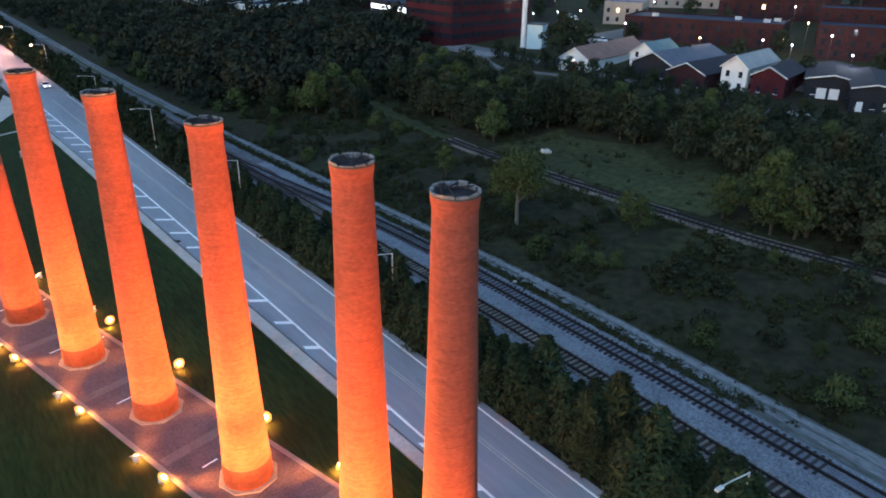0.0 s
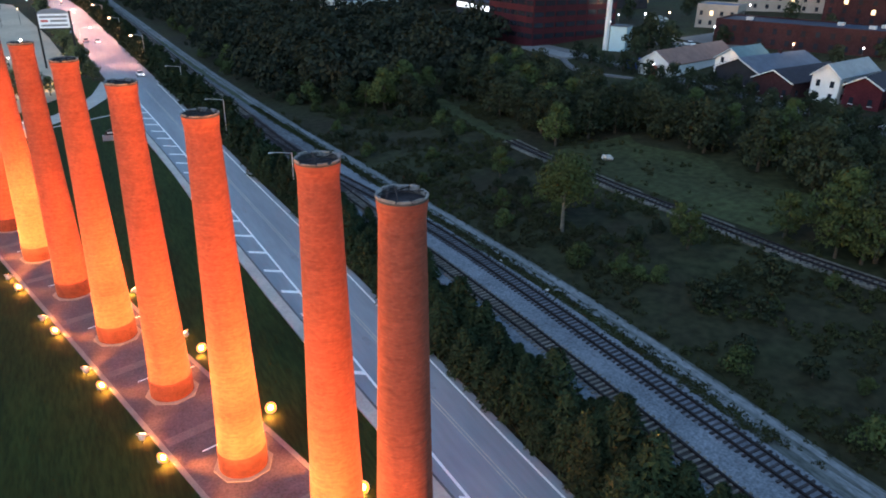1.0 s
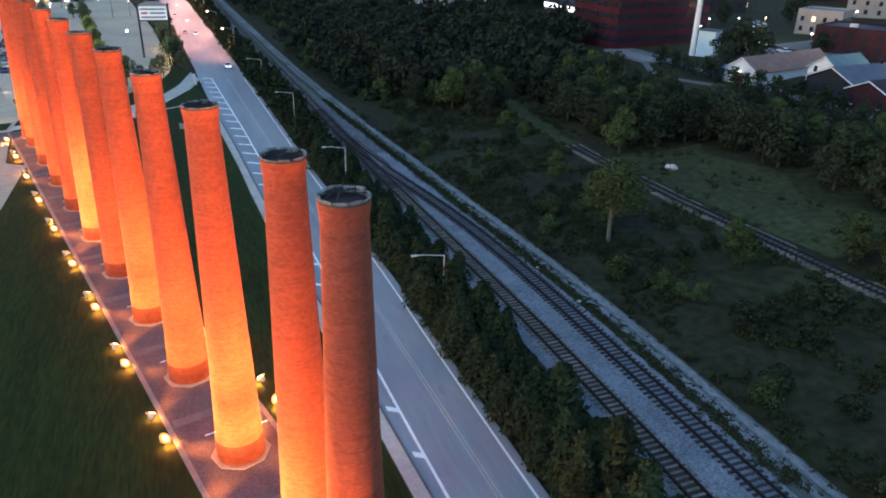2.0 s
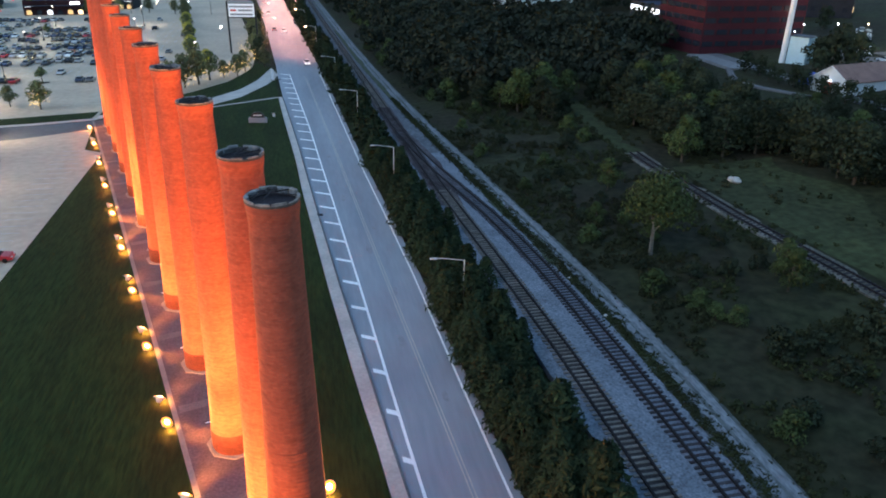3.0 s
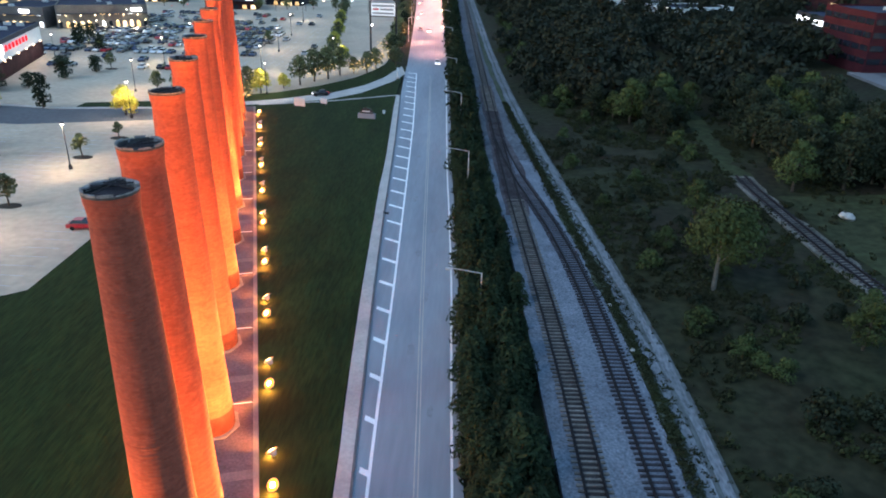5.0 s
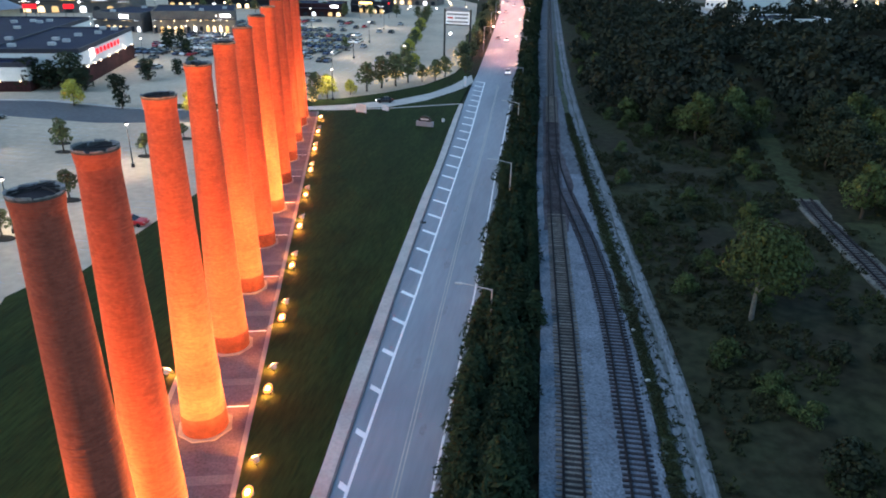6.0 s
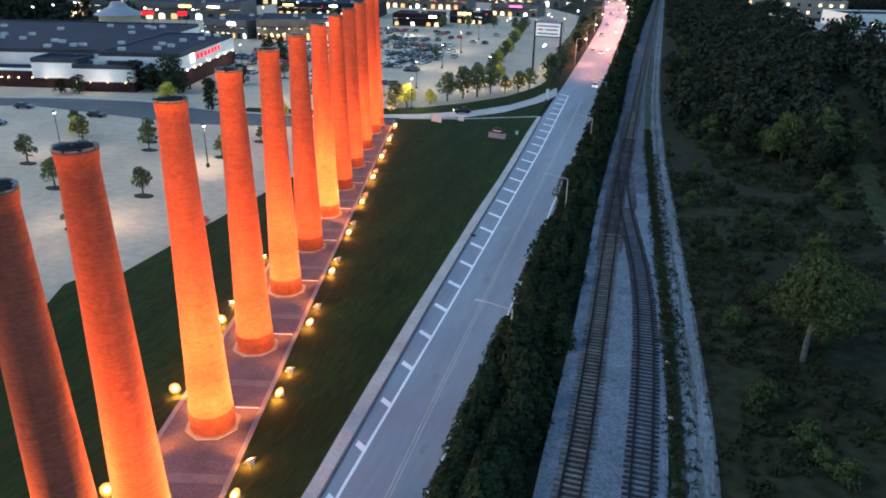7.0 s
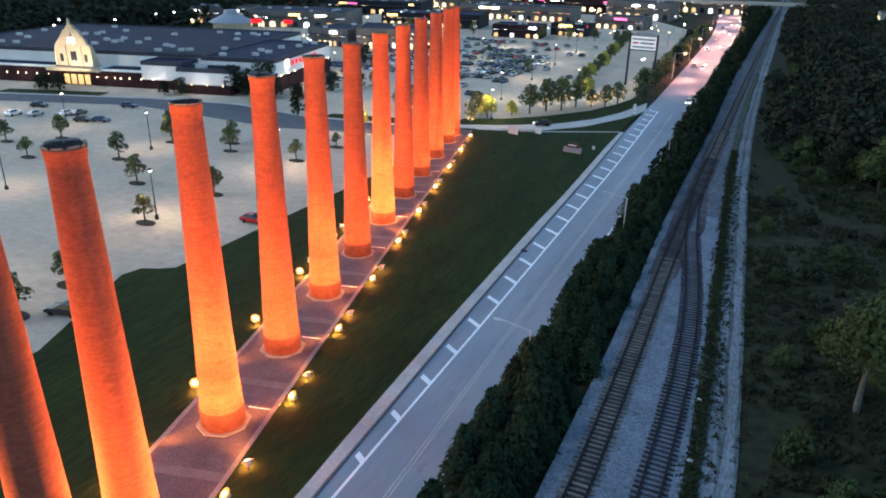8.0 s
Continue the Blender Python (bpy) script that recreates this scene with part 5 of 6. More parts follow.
# ---- buildings ----
def flat_building(name, x, y, z, w, d, h, yaw, wall, roof, label, category="building", band=None, lower=None, lower_h=3.4, windows=None, group="", vents=0, seed=1):
    """A box with thick walls, parapet, recessed roof, openings and roof units; x along its front, front faces -y before the turn."""
    t = thing(name, pose(x, y, z, 0, 0, yaw), label, category, group)
    bm = bmesh.new()
    deep = 1.25 if band == "store_trim" else 0.7
    box(bm, -w / 2, w / 2, 0, d, -1.5, h - deep)
    body = part("wall", bm, M[wall], t)
    for a in ((-w / 2, w / 2, 0, 0.35), (-w / 2, w / 2, d - 0.35, d), (-w / 2, -w / 2 + 0.35, 0.35, d - 0.35), (w / 2 - 0.35, w / 2, 0.35, d - 0.35)):
        part("parapet", B(*a, h - deep, h), M[band or wall], t)
    part("roof", B(-w / 2 + 0.35, w / 2 - 0.35, 0.35, d - 0.35, h - deep + 0.01, h - 0.45), M[roof], t, "flat dark roof")
    if lower:
        for a in ((-w / 2 - 0.12, w / 2 + 0.12, -0.12, 0.0), (w / 2, w / 2 + 0.12, 0.0, d), (-w / 2 - 0.12, -w / 2, 0.0, d)):
            part("lower_wall", B(*a, -0.5, lower_h), M[lower], t)
    q = random.Random(seed)
    if windows:
        rows, cols, ww, wh, z0, dz, lit = windows
        for r in range(rows):
            for face, ln in (("f", w), ("r", d), ("l", d)):
                n = max(1, round(cols * ln / w))
                for i in range(n):
                    c = -ln / 2 + ln * (i + 0.5) / n
                    zz = z0 + dz * r
                    m = M["lit_window"] if q.random() < lit else M["glass"]
                    if face == "f":
                        b2 = B(c - ww / 2, c + ww / 2, -0.16, 0.05, zz, zz + wh)
                    elif face == "r":
                        b2 = B(w / 2 - 0.05, w / 2 + 0.16, c + ln / 2 - ww / 2, c + ln / 2 + ww / 2, zz, zz + wh)
                    else:
                        b2 = B(-w / 2 - 0.16, -w / 2 + 0.05, c + ln / 2 - ww / 2, c + ln / 2 + ww / 2, zz, zz + wh)
                    part("window", b2, m, t)
    for i in range(vents):
        vx, vy = q.uniform(-w / 2 + 3, w / 2 - 3), q.uniform(3, d - 3)
        u = part("roof_unit", B(vx - 0.95, vx + 0.95, vy - 0.7, vy + 0.7, h - 0.46, h + 0.45), M["vent"], t, "pale roof ventilation unit")
    return t


# the big store: blocks along one grid
SY = 16.0
SC = Vector((-88, 178, 0))
E1, E2 = Vector((math.cos(radians(SY)), math.sin(radians(SY)), 0)), Vector((-math.sin(radians(SY)), math.cos(radians(SY)), 0))


def store_block(a0, a1, b0, b1, h, label, **kw):
    c = SC + E1 * ((a0 + a1) / 2) + E2 * b0
    return flat_building("store", c.x, c.y, 0, a1 - a0, b1 - b0, h, SY, kw.pop("wall", "store_white"), "store_roof", label, "store", group="blocks of the big store", **kw)


wing = store_block(-24, 0, 0, 50, 10.0, "store wing with white band over brick and red sign", lower="town_brick", lower_h=4.6, band="store_trim", vents=8, seed=2)
store_block(-28, -11.0, -8, -0.3, 7.6, "low white front block of the store over brick", lower="town_brick", lower_h=2.8, band="store_trim", vents=2, seed=3)
store_block(-42, -28.3, -4, 6, 8.4, "white stepped block of the store front", lower="town_brick", lower_h=2.8, band="store_trim", seed=8)
store_block(-128, -24.5, 6.5, 84, 9.6, "huge flat blue-grey roofed store with many roof units", lower="town_brick", band="store_trim", vents=34, seed=4)
store_block(-58, -42.3, -4, 6.2, 5.4, "brick store arcade with white parapet and lamps", wall="town_brick", band="store_white", seed=5)
store_block(-122, -72.5, -3, 6.2, 5.6, "brick store arcade with white parapet and lamps", wall="town_brick", band="store_white", seed=6)
# red sign on the wing's side
for i in range(7):
    b0 = 13 + i * 3.3
    bm = box(bmesh.new(), 12.0 + 0.13, 12.0 + 0.32, b0, b0 + 1.5, 6.7, 8.1)
    part("sign_letter", bm, M["red_glow"], wing, "glowing red sign shape")
part("sign_letter", B(12.13, 12.34, 8.0, 10.6, 6.2, 8.8), M["sign_white"], wing, "glowing white emblem shape")


def entrance_tower():
    c = SC + E1 * -65.0 + E2 * -3.4
    t = thing("entrance_tower", pose(c.x, c.y, 0, 0, 0, SY), "floodlit cream entrance gable with stepped scroll top", "store front")
    half = [(6.4, 0), (6.4, 11.2), (6.1, 12.0), (5.2, 12.3), (4.6, 13.1), (4.3, 14.0), (3.4, 14.4), (3.1, 15.6), (2.5, 16.6), (1.5, 16.9), (1.1, 17.8)]
    prof = [*half, (0, 18.3), *((-x, z) for x, z in half[::-1])]
    bm = bmesh.new()
    lo, hi = [bm.verts.new((x, 0, z)) for x, z in prof], [bm.verts.new((x, 6.0 if z < 11 else 1.2, z)) for x, z in prof]
    bm.faces.new(lo)
    bm.faces.new(hi[::-1])
    for i in range(len(prof)):
        j = (i + 1) % len(prof)
        bm.faces.new((lo[j], lo[i], hi[i], hi[j]))
    bmesh.ops.triangulate(bm, faces=bm.faces[:])
    bmesh.ops.recalc_face_normals(bm, faces=bm.faces[:])
    part("gable", bm, M["cream"], t, "cream plastered gable")
    part("medallion", tube(bmesh.new(), (0, 0.02, 13.4), (0, -0.25, 13.4), 1.25, 1.25, 18), M["white_glow_soft"], t, "round lit emblem")
    for x, w, z0, z1 in ((0, 2.0, 7.2, 10.2), (-4.2, 1.1, 7.0, 9.4), (4.2, 1.1, 7.0, 9.4)):
        part("window", B(x - w / 2, x + w / 2, -0.1, 0.1, z0, z1), M["glass"], t, "dark window")
    for x in (-6.1, -2.6, 2.6, 6.1):
        part("pilaster", B(x - 0.4, x + 0.4, -0.3, 0.0, 5.4, 10.4 if abs(x) > 5 else 12.0), M["cream"], t, "plastered pilaster")
    for x, z in ((-5.8, 12.1), (5.8, 12.1), (-3.8, 14.2), (3.8, 14.2), (0, 18.2)):
        part("finial", lathe(bmesh.new(), [(0.5, z), (0.55, z + 0.5), (0.3, z + 0.8), (0.5, z + 1.2), (0.1, z + 1.9)], 10), M["cream"], t, "plaster finial")
    part("cornice", B(-6.7, 6.7, -0.45, 0.0, 5.45, 5.8), M["store_trim"], t, "dark cornice band")
    part("canopy", B(-9, 9, -2.2, 0, 4.4, 5.4), M["cream"], t, "lit entrance canopy")
    for x in (-3.6, -1.2, 1.2, 3.6):
        part("doorway", B(x - 0.9, x + 0.9, -0.12, 0.1, 0.2, 3.2), M["lit_dim"], t, "lit glass doorway")
    part("entrance_wall", B(-6.6, 6.6, -0.06, 0.0, 0.0, 4.3), M["town_brick"], t, "dark brick entrance wall")
    for x in (-5, 5):
        l = new("facade_light", bpy.data.lights.new("facade_light", "SPOT"))
        l.data.energy, l.data.color, l.data.spot_size, l.data.spot_blend, l.data.shadow_soft_size = FACADE_WATTS * 2.2, (1.0, 0.78, 0.5), radians(150), 1.0, 0.3
        p = t.matrix_basis @ Vector((x, -6.5, 5.8))
        q = t.matrix_basis @ Vector((x * 0.4, 0, 11.5))
        l.matrix_world = look(p, q)


entrance_tower()


def wall_lamp(p, yaw, big=0.22):
    t = thing("wall_lamp", pose(*p, 0, 0, yaw), "small bright lamp on a shop wall", "wall lamp", "wall lamps of the shops")
    part("bracket", B(-0.08, 0.08, -0.35, 0.0, -0.05, 0.05), M["dark_metal"], t)
    bm = bmesh.new()
    bmesh.ops.create_icosphere(bm, subdivisions=1, radius=big, matrix=Matrix.Translation((0, -0.45, -0.1)))
    part("globe", bm, M["warm_glow"], t, "glowing globe")


for a in (-118, -112, -105, -100, -97, -90, -86, -83, -79, -75, -57, -54, -51, -49, -46, -42, -38, -34):
    p = SC + E1 * a + E2 * (-3.2 if a < -70 else -4.2)
    wall_lamp((p.x, p.y, 3.0), SY)
for a in (-27, -23, -18, -13):
    p = SC + E1 * a + E2 * -8.2
    wall_lamp((p.x, p.y, 2.9), SY)
for a, b in ((-112, -6), (-97, -6), (-83, -6), (-52, -7), (-36, -7), (-20, -11), (3.2, 8), (3.2, 24), (3.2, 40)):
    p = SC + E1 * a + E2 * b
    l = new("wall_light", bpy.data.lights.new("wall_light", "POINT"))
    l.data.energy, l.data.color, l.data.shadow_soft_size = FACADE_WATTS * 0.1, (1.0, 0.9, 0.8), 0.3
    l.location = (p.x, p.y, 3.6)
for b in (3, 9, 14, 22, 30, 38, 46):
    p = SC + E1 * 0.2 + E2 * b
    wall_lamp((p.x, p.y, 4.9), SY + 90, 0.28)


def lit_shop(x, y, w, d, h, yaw, label, wall="cream", arches=8, strength="lit_window", roof="store_roof", z=0.0):
    t = flat_building("shop", x, y, z, w, d, h, yaw, wall, roof, label, "shop", group="shops beyond the lot", vents=max(2, int(w * d / 260)), seed=int(abs(x) + w))
    for i in range(arches):
        c = -w / 2 + w * (i + 0.5) / arches
        aw = w / arches * 0.5
        bm = bmesh.new()
        prof = [(-aw / 2, 0.3), (aw / 2, 0.3)] + [(aw / 2 * math.cos(math.pi * k / 6), h * 0.26 + aw / 2 * 0.6 * math.sin(math.pi * k / 6)) for k in range(7)]
        lo, hi = [bm.verts.new((c + px, -0.18, pz)) for px, pz in prof], [bm.verts.new((c + px, 0.06, pz)) for px, pz in prof]
        bm.faces.new(lo)
        bm.faces.new(hi[::-1])
        for k in range(len(prof)):
            j = (k + 1) % len(prof)
            bm.faces.new((lo[j], lo[k], hi[k], hi[j]))
        part("shop_window", bm, M[(strength, "lit_white", strength, "glass", "lit_dim", "lit_dim", "glass")[(i * 5 + int(w)) % 7]], t, "arched lit shop window")
    part("awning", B(-w / 2, w / 2, -1.6, -0.2, h * 0.62, h * 0.62 + 0.35), M["store_trim"], t)
    q = random.Random(int(abs(x) * 3 + y))
    for i in range(max(1, int(w / 22))):
        c, sw = q.uniform(-w / 2 + 4, w / 2 - 4), q.uniform(1.6, 4.0)
        part("shop_sign", B(c - sw, c + sw, -0.3, -0.02, h * 0.72, h * 0.72 + q.uniform(0.7, 1.4)), M[q.choice(("white_glow", "neon_gold", "neon_pink", "white_glow", "neon_gold"))], t, "glowing sign box")
    for i in range(arches):
        c, sw = -w / 2 + w * (i + 0.5) / arches, w / arches * q.uniform(0.15, 0.42)
        if q.random() < 0.5:
            part("soffit_light", B(c - sw, c + sw, -1.5, -1.3, h * 0.62 - 0.14, h * 0.62 - 0.02), M[q.choice(("lit_dim", "lit_window", "lit_white"))], t, "strip light under the awning")
    return t


lit_shop(-113, 291, 34, 30, 9.0, 24, "dun arcaded shop with brightly lit arches", wall="dusk_wall", arches=13)
lit_shop(-145, 285, 22, 28, 8.0, 0, "dun arcaded shop with brightly lit arches", wall="dusk_wall", arches=8)
for i in range(13):
    q = Matrix.Rotation(radians(24), 4, "Z") @ Vector((-16 + i * 2.65, -0.25, 0))
    wall_lamp((-113 + q.x, 291 + q.y, 5.2 if i % 2 else 3.0), 24, 0.26)
for i in range(3):
    q = Matrix.Rotation(radians(24), 4, "Z") @ Vector((-12 + i * 12, -5, 0))
    l = new("arcade_light", bpy.data.lights.new("arcade_light", "POINT"))
    l.data.energy, l.data.color, l.data.shadow_soft_size = FACADE_WATTS * 0.2, (1.0, 0.78, 0.5), 0.4
    l.location = (-113 + q.x, 291 + q.y, 5.5)
lit_shop(-86, 372, 26, 18, 6.5, 8, "low restaurant with dark roof and lit front", wall="town_brick", arches=6)
lit_shop(-66, 398, 20, 16, 6.5, -5, "low restaurant with dark roof and lit front", wall="dark_wall", arches=5)
lit_shop(-52, 455, 30, 20, 7.5, -4, "low shop with lit front across the lot", wall="dusk_wall", arches=6)
lit_shop(-150, 395, 60, 30, 8.0, 12, "long low shop row with lit fronts", arches=13, wall="dark_wall")
lit_shop(-262, 338, 44, 24, 9.5, 30, "shop front glowing with neon behind the store", arches=9, wall="dusk_wall")
lit_shop(-210, 345, 60, 40, 9.0, 20, "large flat-roofed shop with lit front", arches=9, wall="dusk_wall")
lit_shop(-130, 480, 80, 30, 9.0, 5, "long low shop row with lit fronts", arches=15, wall="dusk_wall")
lit_shop(-60, 540, 46, 26, 12.0, -3, "tall lit shop front at the lot's end", arches=7, wall="dusk_wall")
lit_shop(-230, 460, 70, 40, 9.0, 15, "long low shop row with lit fronts", arches=11, wall="dark_wall")
lit_shop(-120, 590, 70, 30, 10.0, 2, "long low shop row with lit fronts", arches=11, wall="town_brick")
lit_shop(-220, 560, 80, 40, 10.0, 8, "far flat-roofed shop with lit front", arches=12, wall="dusk_wall")
lit_shop(-30, 640, 60, 24, 12.0, -6, "far flat-roofed shop with lit front", arches=9, wall="dusk_wall")
lit_shop(-160, 690, 110, 40, 14.0, 0, "far flat-roofed shop with lit front", arches=14, wall="dark_wall")
lit_shop(-290, 640, 90, 40, 12.0, 12, "far flat-roofed shop with lit front", arches=10, wall="dusk_wall")


def cone_roof():
    t = thing("pavilion", pose(-200, 283, 0), "pale conical pavilion roof behind the store", "pavilion")
    part("roof", lathe(bmesh.new(), [(11, 8.0), (9.5, 8.8), (4.0, 11.5), (3.0, 13.5)], 20), M["sign_arch"], t, "pale conical roof")
    part("wall", lathe(bmesh.new(), [(9, 0), (9, 9.0)], 20), M["cream"], t)


cone_roof()
# lamps scattered over the shops' lanes, told apart as points of light
rnd = random.Random(23)
for i in range(95):
    x, y = rnd.uniform(-330, 0), rnd.uniform(340, 760)
    t = thing("far_lamp", pose(x, y, 0), "distant lamp post with a bright head", "lamp post", "distant lamps")
    h = rnd.uniform(6, 11)
    part("pole", tube(bmesh.new(), (0, 0, 0), (0, 0, h), 0.12, 0.08, 5), M["dark_metal"], t)
    bm = bmesh.new()
    bmesh.ops.create_icosphere(bm, subdivisions=1, radius=rnd.choice((0.3, 0.38, 0.5)), matrix=Matrix.Translation((0, 0, h)))
    part("globe", bm, M[rnd.choice(("warm_glow", "warm_glow", "white_glow", "white_glow", "sodium_glow", "red_glow"))], t)

for x, y, glow in ((-228, 208, "white_glow"), (-249, 226, "white_glow"), (-231, 241, "white_glow"), (-242, 275, "white_glow"), (-243, 288, "white_glow"), (-205, 262, "warm_glow"), (-212, 300, "neon_gold"), (-196, 296, "sodium_glow"), (-186, 292, "white_glow"), (-172, 300, "white_glow")):
    t = thing("far_lamp", pose(x, y, 0), "distant lamp post with a bright head", "lamp post", "distant lamps")
    part("pole", tube(bmesh.new(), (0, 0, 0), (0, 0, 10), 0.12, 0.08, 5), M["dark_metal"], t)
    bm = bmesh.new()
    bmesh.ops.create_icosphere(bm, subdivisions=1, radius=0.5, matrix=Matrix.Translation((0, 0, 10)) @ Matrix.Diagonal((1.5, 1, 0.7, 1)))
    part("globe", bm, M[glow], t)
for x, y, w in ((-174, 271, 2.6), (-160, 276, 2.0)):
    t = thing("neon_sign", pose(x, y, 0, 0, 0, 35), "red neon sign on two posts beyond the store", "sign", "neon signs")
    for side in (-1, 1):
        part("post", B(side * w * 0.7 - 0.1, side * w * 0.7 + 0.1, -0.1, 0.1, 0, 10.4), M["dark_metal"], t)
    part("panel", B(-w, w, -0.3, 0.0, 9.6, 11.4), M["red_glow"], t, "glowing red panel")
# low lights of cars, doors and paths among the shops
for name, glow, count, seed in (("path_lights", "warm_glow", 170, 71), ("door_lights", "white_glow", 120, 72), ("tail_lights", "red_glow", 60, 73)):
    rnd = random.Random(seed)
    bm = bmesh.new()
    for i in range(count):
        y = 300 + 460 * rnd.random() ** 1.3
        x = rnd.uniform(-190 - 0.3 * (y - 300), -5 - 0.1 * (y - 300))
        if -112 < x < -8 and y < 420:
            continue
        r = rnd.choice((0.16, 0.2, 0.26, 0.34))
        bmesh.ops.create_icosphere(bm, subdivisions=1, radius=r, matrix=Matrix.Translation((x, y, r - 0.02)) @ Matrix.Diagonal((1.6, 1, 1, 1)))
    tagged(obj(name, bm, M[glow]), "small scattered lights on the ground between far shops", "lights", kind="stuff")


# ---- bridge over the valley ----
def bridge():
    t = thing("road_bridge", pose(0, 640, 0), "pale concrete road bridge crossing the valley", "bridge")
    part("deck", B(-90, 330, -5, 5, 8.2, 9.4), M["walk"], t, "pale deck edge")
    for s in (-5.0, 5.0):
        part("railing", B(-90, 330, s - 0.15, s + 0.15, 9.4, 10.4), M["steel"], t)
    for x in (-60, 5, 60, 110, 170, 230, 290):
        part("pier", B(x - 1.2, x + 1.2, -4, 4, -1.0, 8.2), M["walk"], t)


bridge()


# ---- the town on the slope ----
def gable_house(x, y, w, l, he, hr, yaw, wall, roof, label, win=(2, 2), trim="white_paint", chim=False, lit=0.0, group="houses of the town"):
    """Gable faces -y before the turn; ridge along +y."""
    z = hill(x, y)
    t = thing("house", pose(x, y, z, 0, 0, yaw), label, "house", group)
    bm = bmesh.new()
    prof = [(-w / 2, -2.0), (w / 2, -2.0), (w / 2, he), (0, hr), (-w / 2, he)]
    lo, hi = [bm.verts.new((px, 0, pz)) for px, pz in prof], [bm.verts.new((px, l, pz)) for px, pz in prof]
    bm.faces.new(lo)
    bm.faces.new(hi[::-1])
    for i in range(5):
        j = (i + 1) % 5
        bm.faces.new((lo[j], lo[i], hi[i], hi[j]))
    part("wall", bm, M[wall], t)
    for s in (-1, 1):
        bm = bmesh.new()
        k = (hr - he) / (w / 2)
        pts = [(s * (w / 2 + 0.45), he - 0.45 * k + 0.04), (0, hr + 0.04), (0, hr + 0.26), (s * (w / 2 + 0.45), he - 0.45 * k + 0.26)]
        lo, hi = [bm.verts.new((px, -0.4, pz)) for px, pz in pts], [bm.verts.new((px, l + 0.4, pz)) for px, pz in pts]
        bm.faces.new(lo)
        bm.faces.new(hi[::-1])
        for i in range(4):
            j = (i + 1) % 4
            bm.faces.new((lo[j], lo[i], hi[i], hi[j]))
        bmesh.ops.recalc_face_normals(bm, faces=bm.faces[:])
        part("roof", bm, M[roof], t, "pitched roof slope")
        bm = bmesh.new()
        tube(bm, (s * (w / 2 + 0.4), -0.46, he - 0.4 * k), (0, -0.46, hr + 0.05), 0.13, 0.13, 4)
        part("barge_board", bm, M[trim], t, "pale barge board")
    q = random.Random(int(x * 7 + y))
    rows, cols = win
    for r in range(rows):
        for i in range(cols):
            c = -w / 2 + w * (i + 0.5) / cols
            z0 = 0.9 + 2.7 * r
            wd = part("window", B(c - 0.45, c + 0.45, -0.07, 0.05, z0, z0 + 1.4), M["lit_window"] if q.random() < lit else M["glass"], t, "sash window")
            part("frame", B(c - 0.55, c + 0.55, -0.05, 0.03, z0 - 0.12, z0), M[trim], wd)
        for i in range(max(2, int(l / 4))):
            c = l * (i + 0.5) / max(2, int(l / 4))
            z0 = 0.9 + 2.7 * r
            if z0 + 1.5 < he:
                for s in (-1, 1):
                    part("window", B(*sorted((s * w / 2 - 0.05 * s, s * w / 2 + 0.07 * s)), c - 0.45, c + 0.45, z0, z0 + 1.4), M["lit_window"] if q.random() < lit else M["glass"], t)
    if chim:
        part("stack", B(-0.4, 0.4, l * 0.6, l * 0.6 + 0.7, hr - 0.8, hr + 1.1), M["town_brick"], t, "brick chimney stack")
    return t


garage = gable_house(144.6, 140.4, 9.6, 33, 3.4, 6.4, -76, "white_paint", "roof_brown", "long white gabled shed with brown roof and rust door", win=(0, 0))
part("door", B(-1.6, 1.0, -0.12, 0.02, 0.0, 2.8), M["rust_door"], garage, "rust-red shed door")
part("eave_lamp", B(-0.4, 0.1, -0.3, -0.12, 3.0, 3.2), M["white_glow"], garage, "bright lamp over the door")
gable_house(151.5, 119.5, 12.5, 26, 4.2, 7.0, -85, "dark_wall", "roof_blue", "dark gabled house with wide blue-grey roof", win=(1, 2), chim=True)
gable_house(158, 128, 8.0, 13, 4.6, 7.4, -80, "white_paint", "roof_teal", "white gabled house with teal roof", win=(2, 2))
gable_house(150.2, 108, 10, 22, 4.0, 6.2, -84, "town_brick", "roof_dark", "low red brick house with dark roof", win=(1, 3))
gable_house(155.0, 98.2, 6.2, 18, 6.0, 8.4, -80, "white_paint", "roof_grey", "narrow white two-storey gabled house with grey roof", win=(2, 2))
gable_house(156.8, 90.4, 7.6, 15, 4.8, 6.8, -75, "town_red", "roof_dark", "deep red painted house with dark roof", win=(1, 2))
row = gable_house(164.5, 79.5, 11, 22, 4.4, 5.4, -62, "dark_wall", "roof_dark", "dark house with thin pale eaves on the street", win=(1, 3), lit=0.0)
for c in (-2.0, 0.6):
    part("garage_door", B(c - 1.0, c + 1.0, -0.14, 0.02, 0.1, 2.4), M["white_paint"], row, "white garage door")
row = gable_house(160.0, 68.0, 9, 24, 5.0, 5.9, -60, "dark_wall", "roof_dark", "long dark row house with white doors", win=(1, 3), lit=0.0)
for c in (-2.6, 2.4):
    part("door", B(c - 0.6, c + 0.6, -0.14, 0.02, 0.1, 2.2), M["white_paint"], row, "white door")
gable_house(166.0, 56.0, 9, 18, 5.6, 7.6, -60, "town_brick", "roof_dark", "red brick house with dark roof", win=(2, 3))


def slope_block(x, y, w, d, h, yaw, wall, roof, label, windows, **kw):
    return flat_building("town_building", x, y, hill(x, y), w, d, h, yaw, wall, roof, label, windows=windows, group="town blocks", **kw)


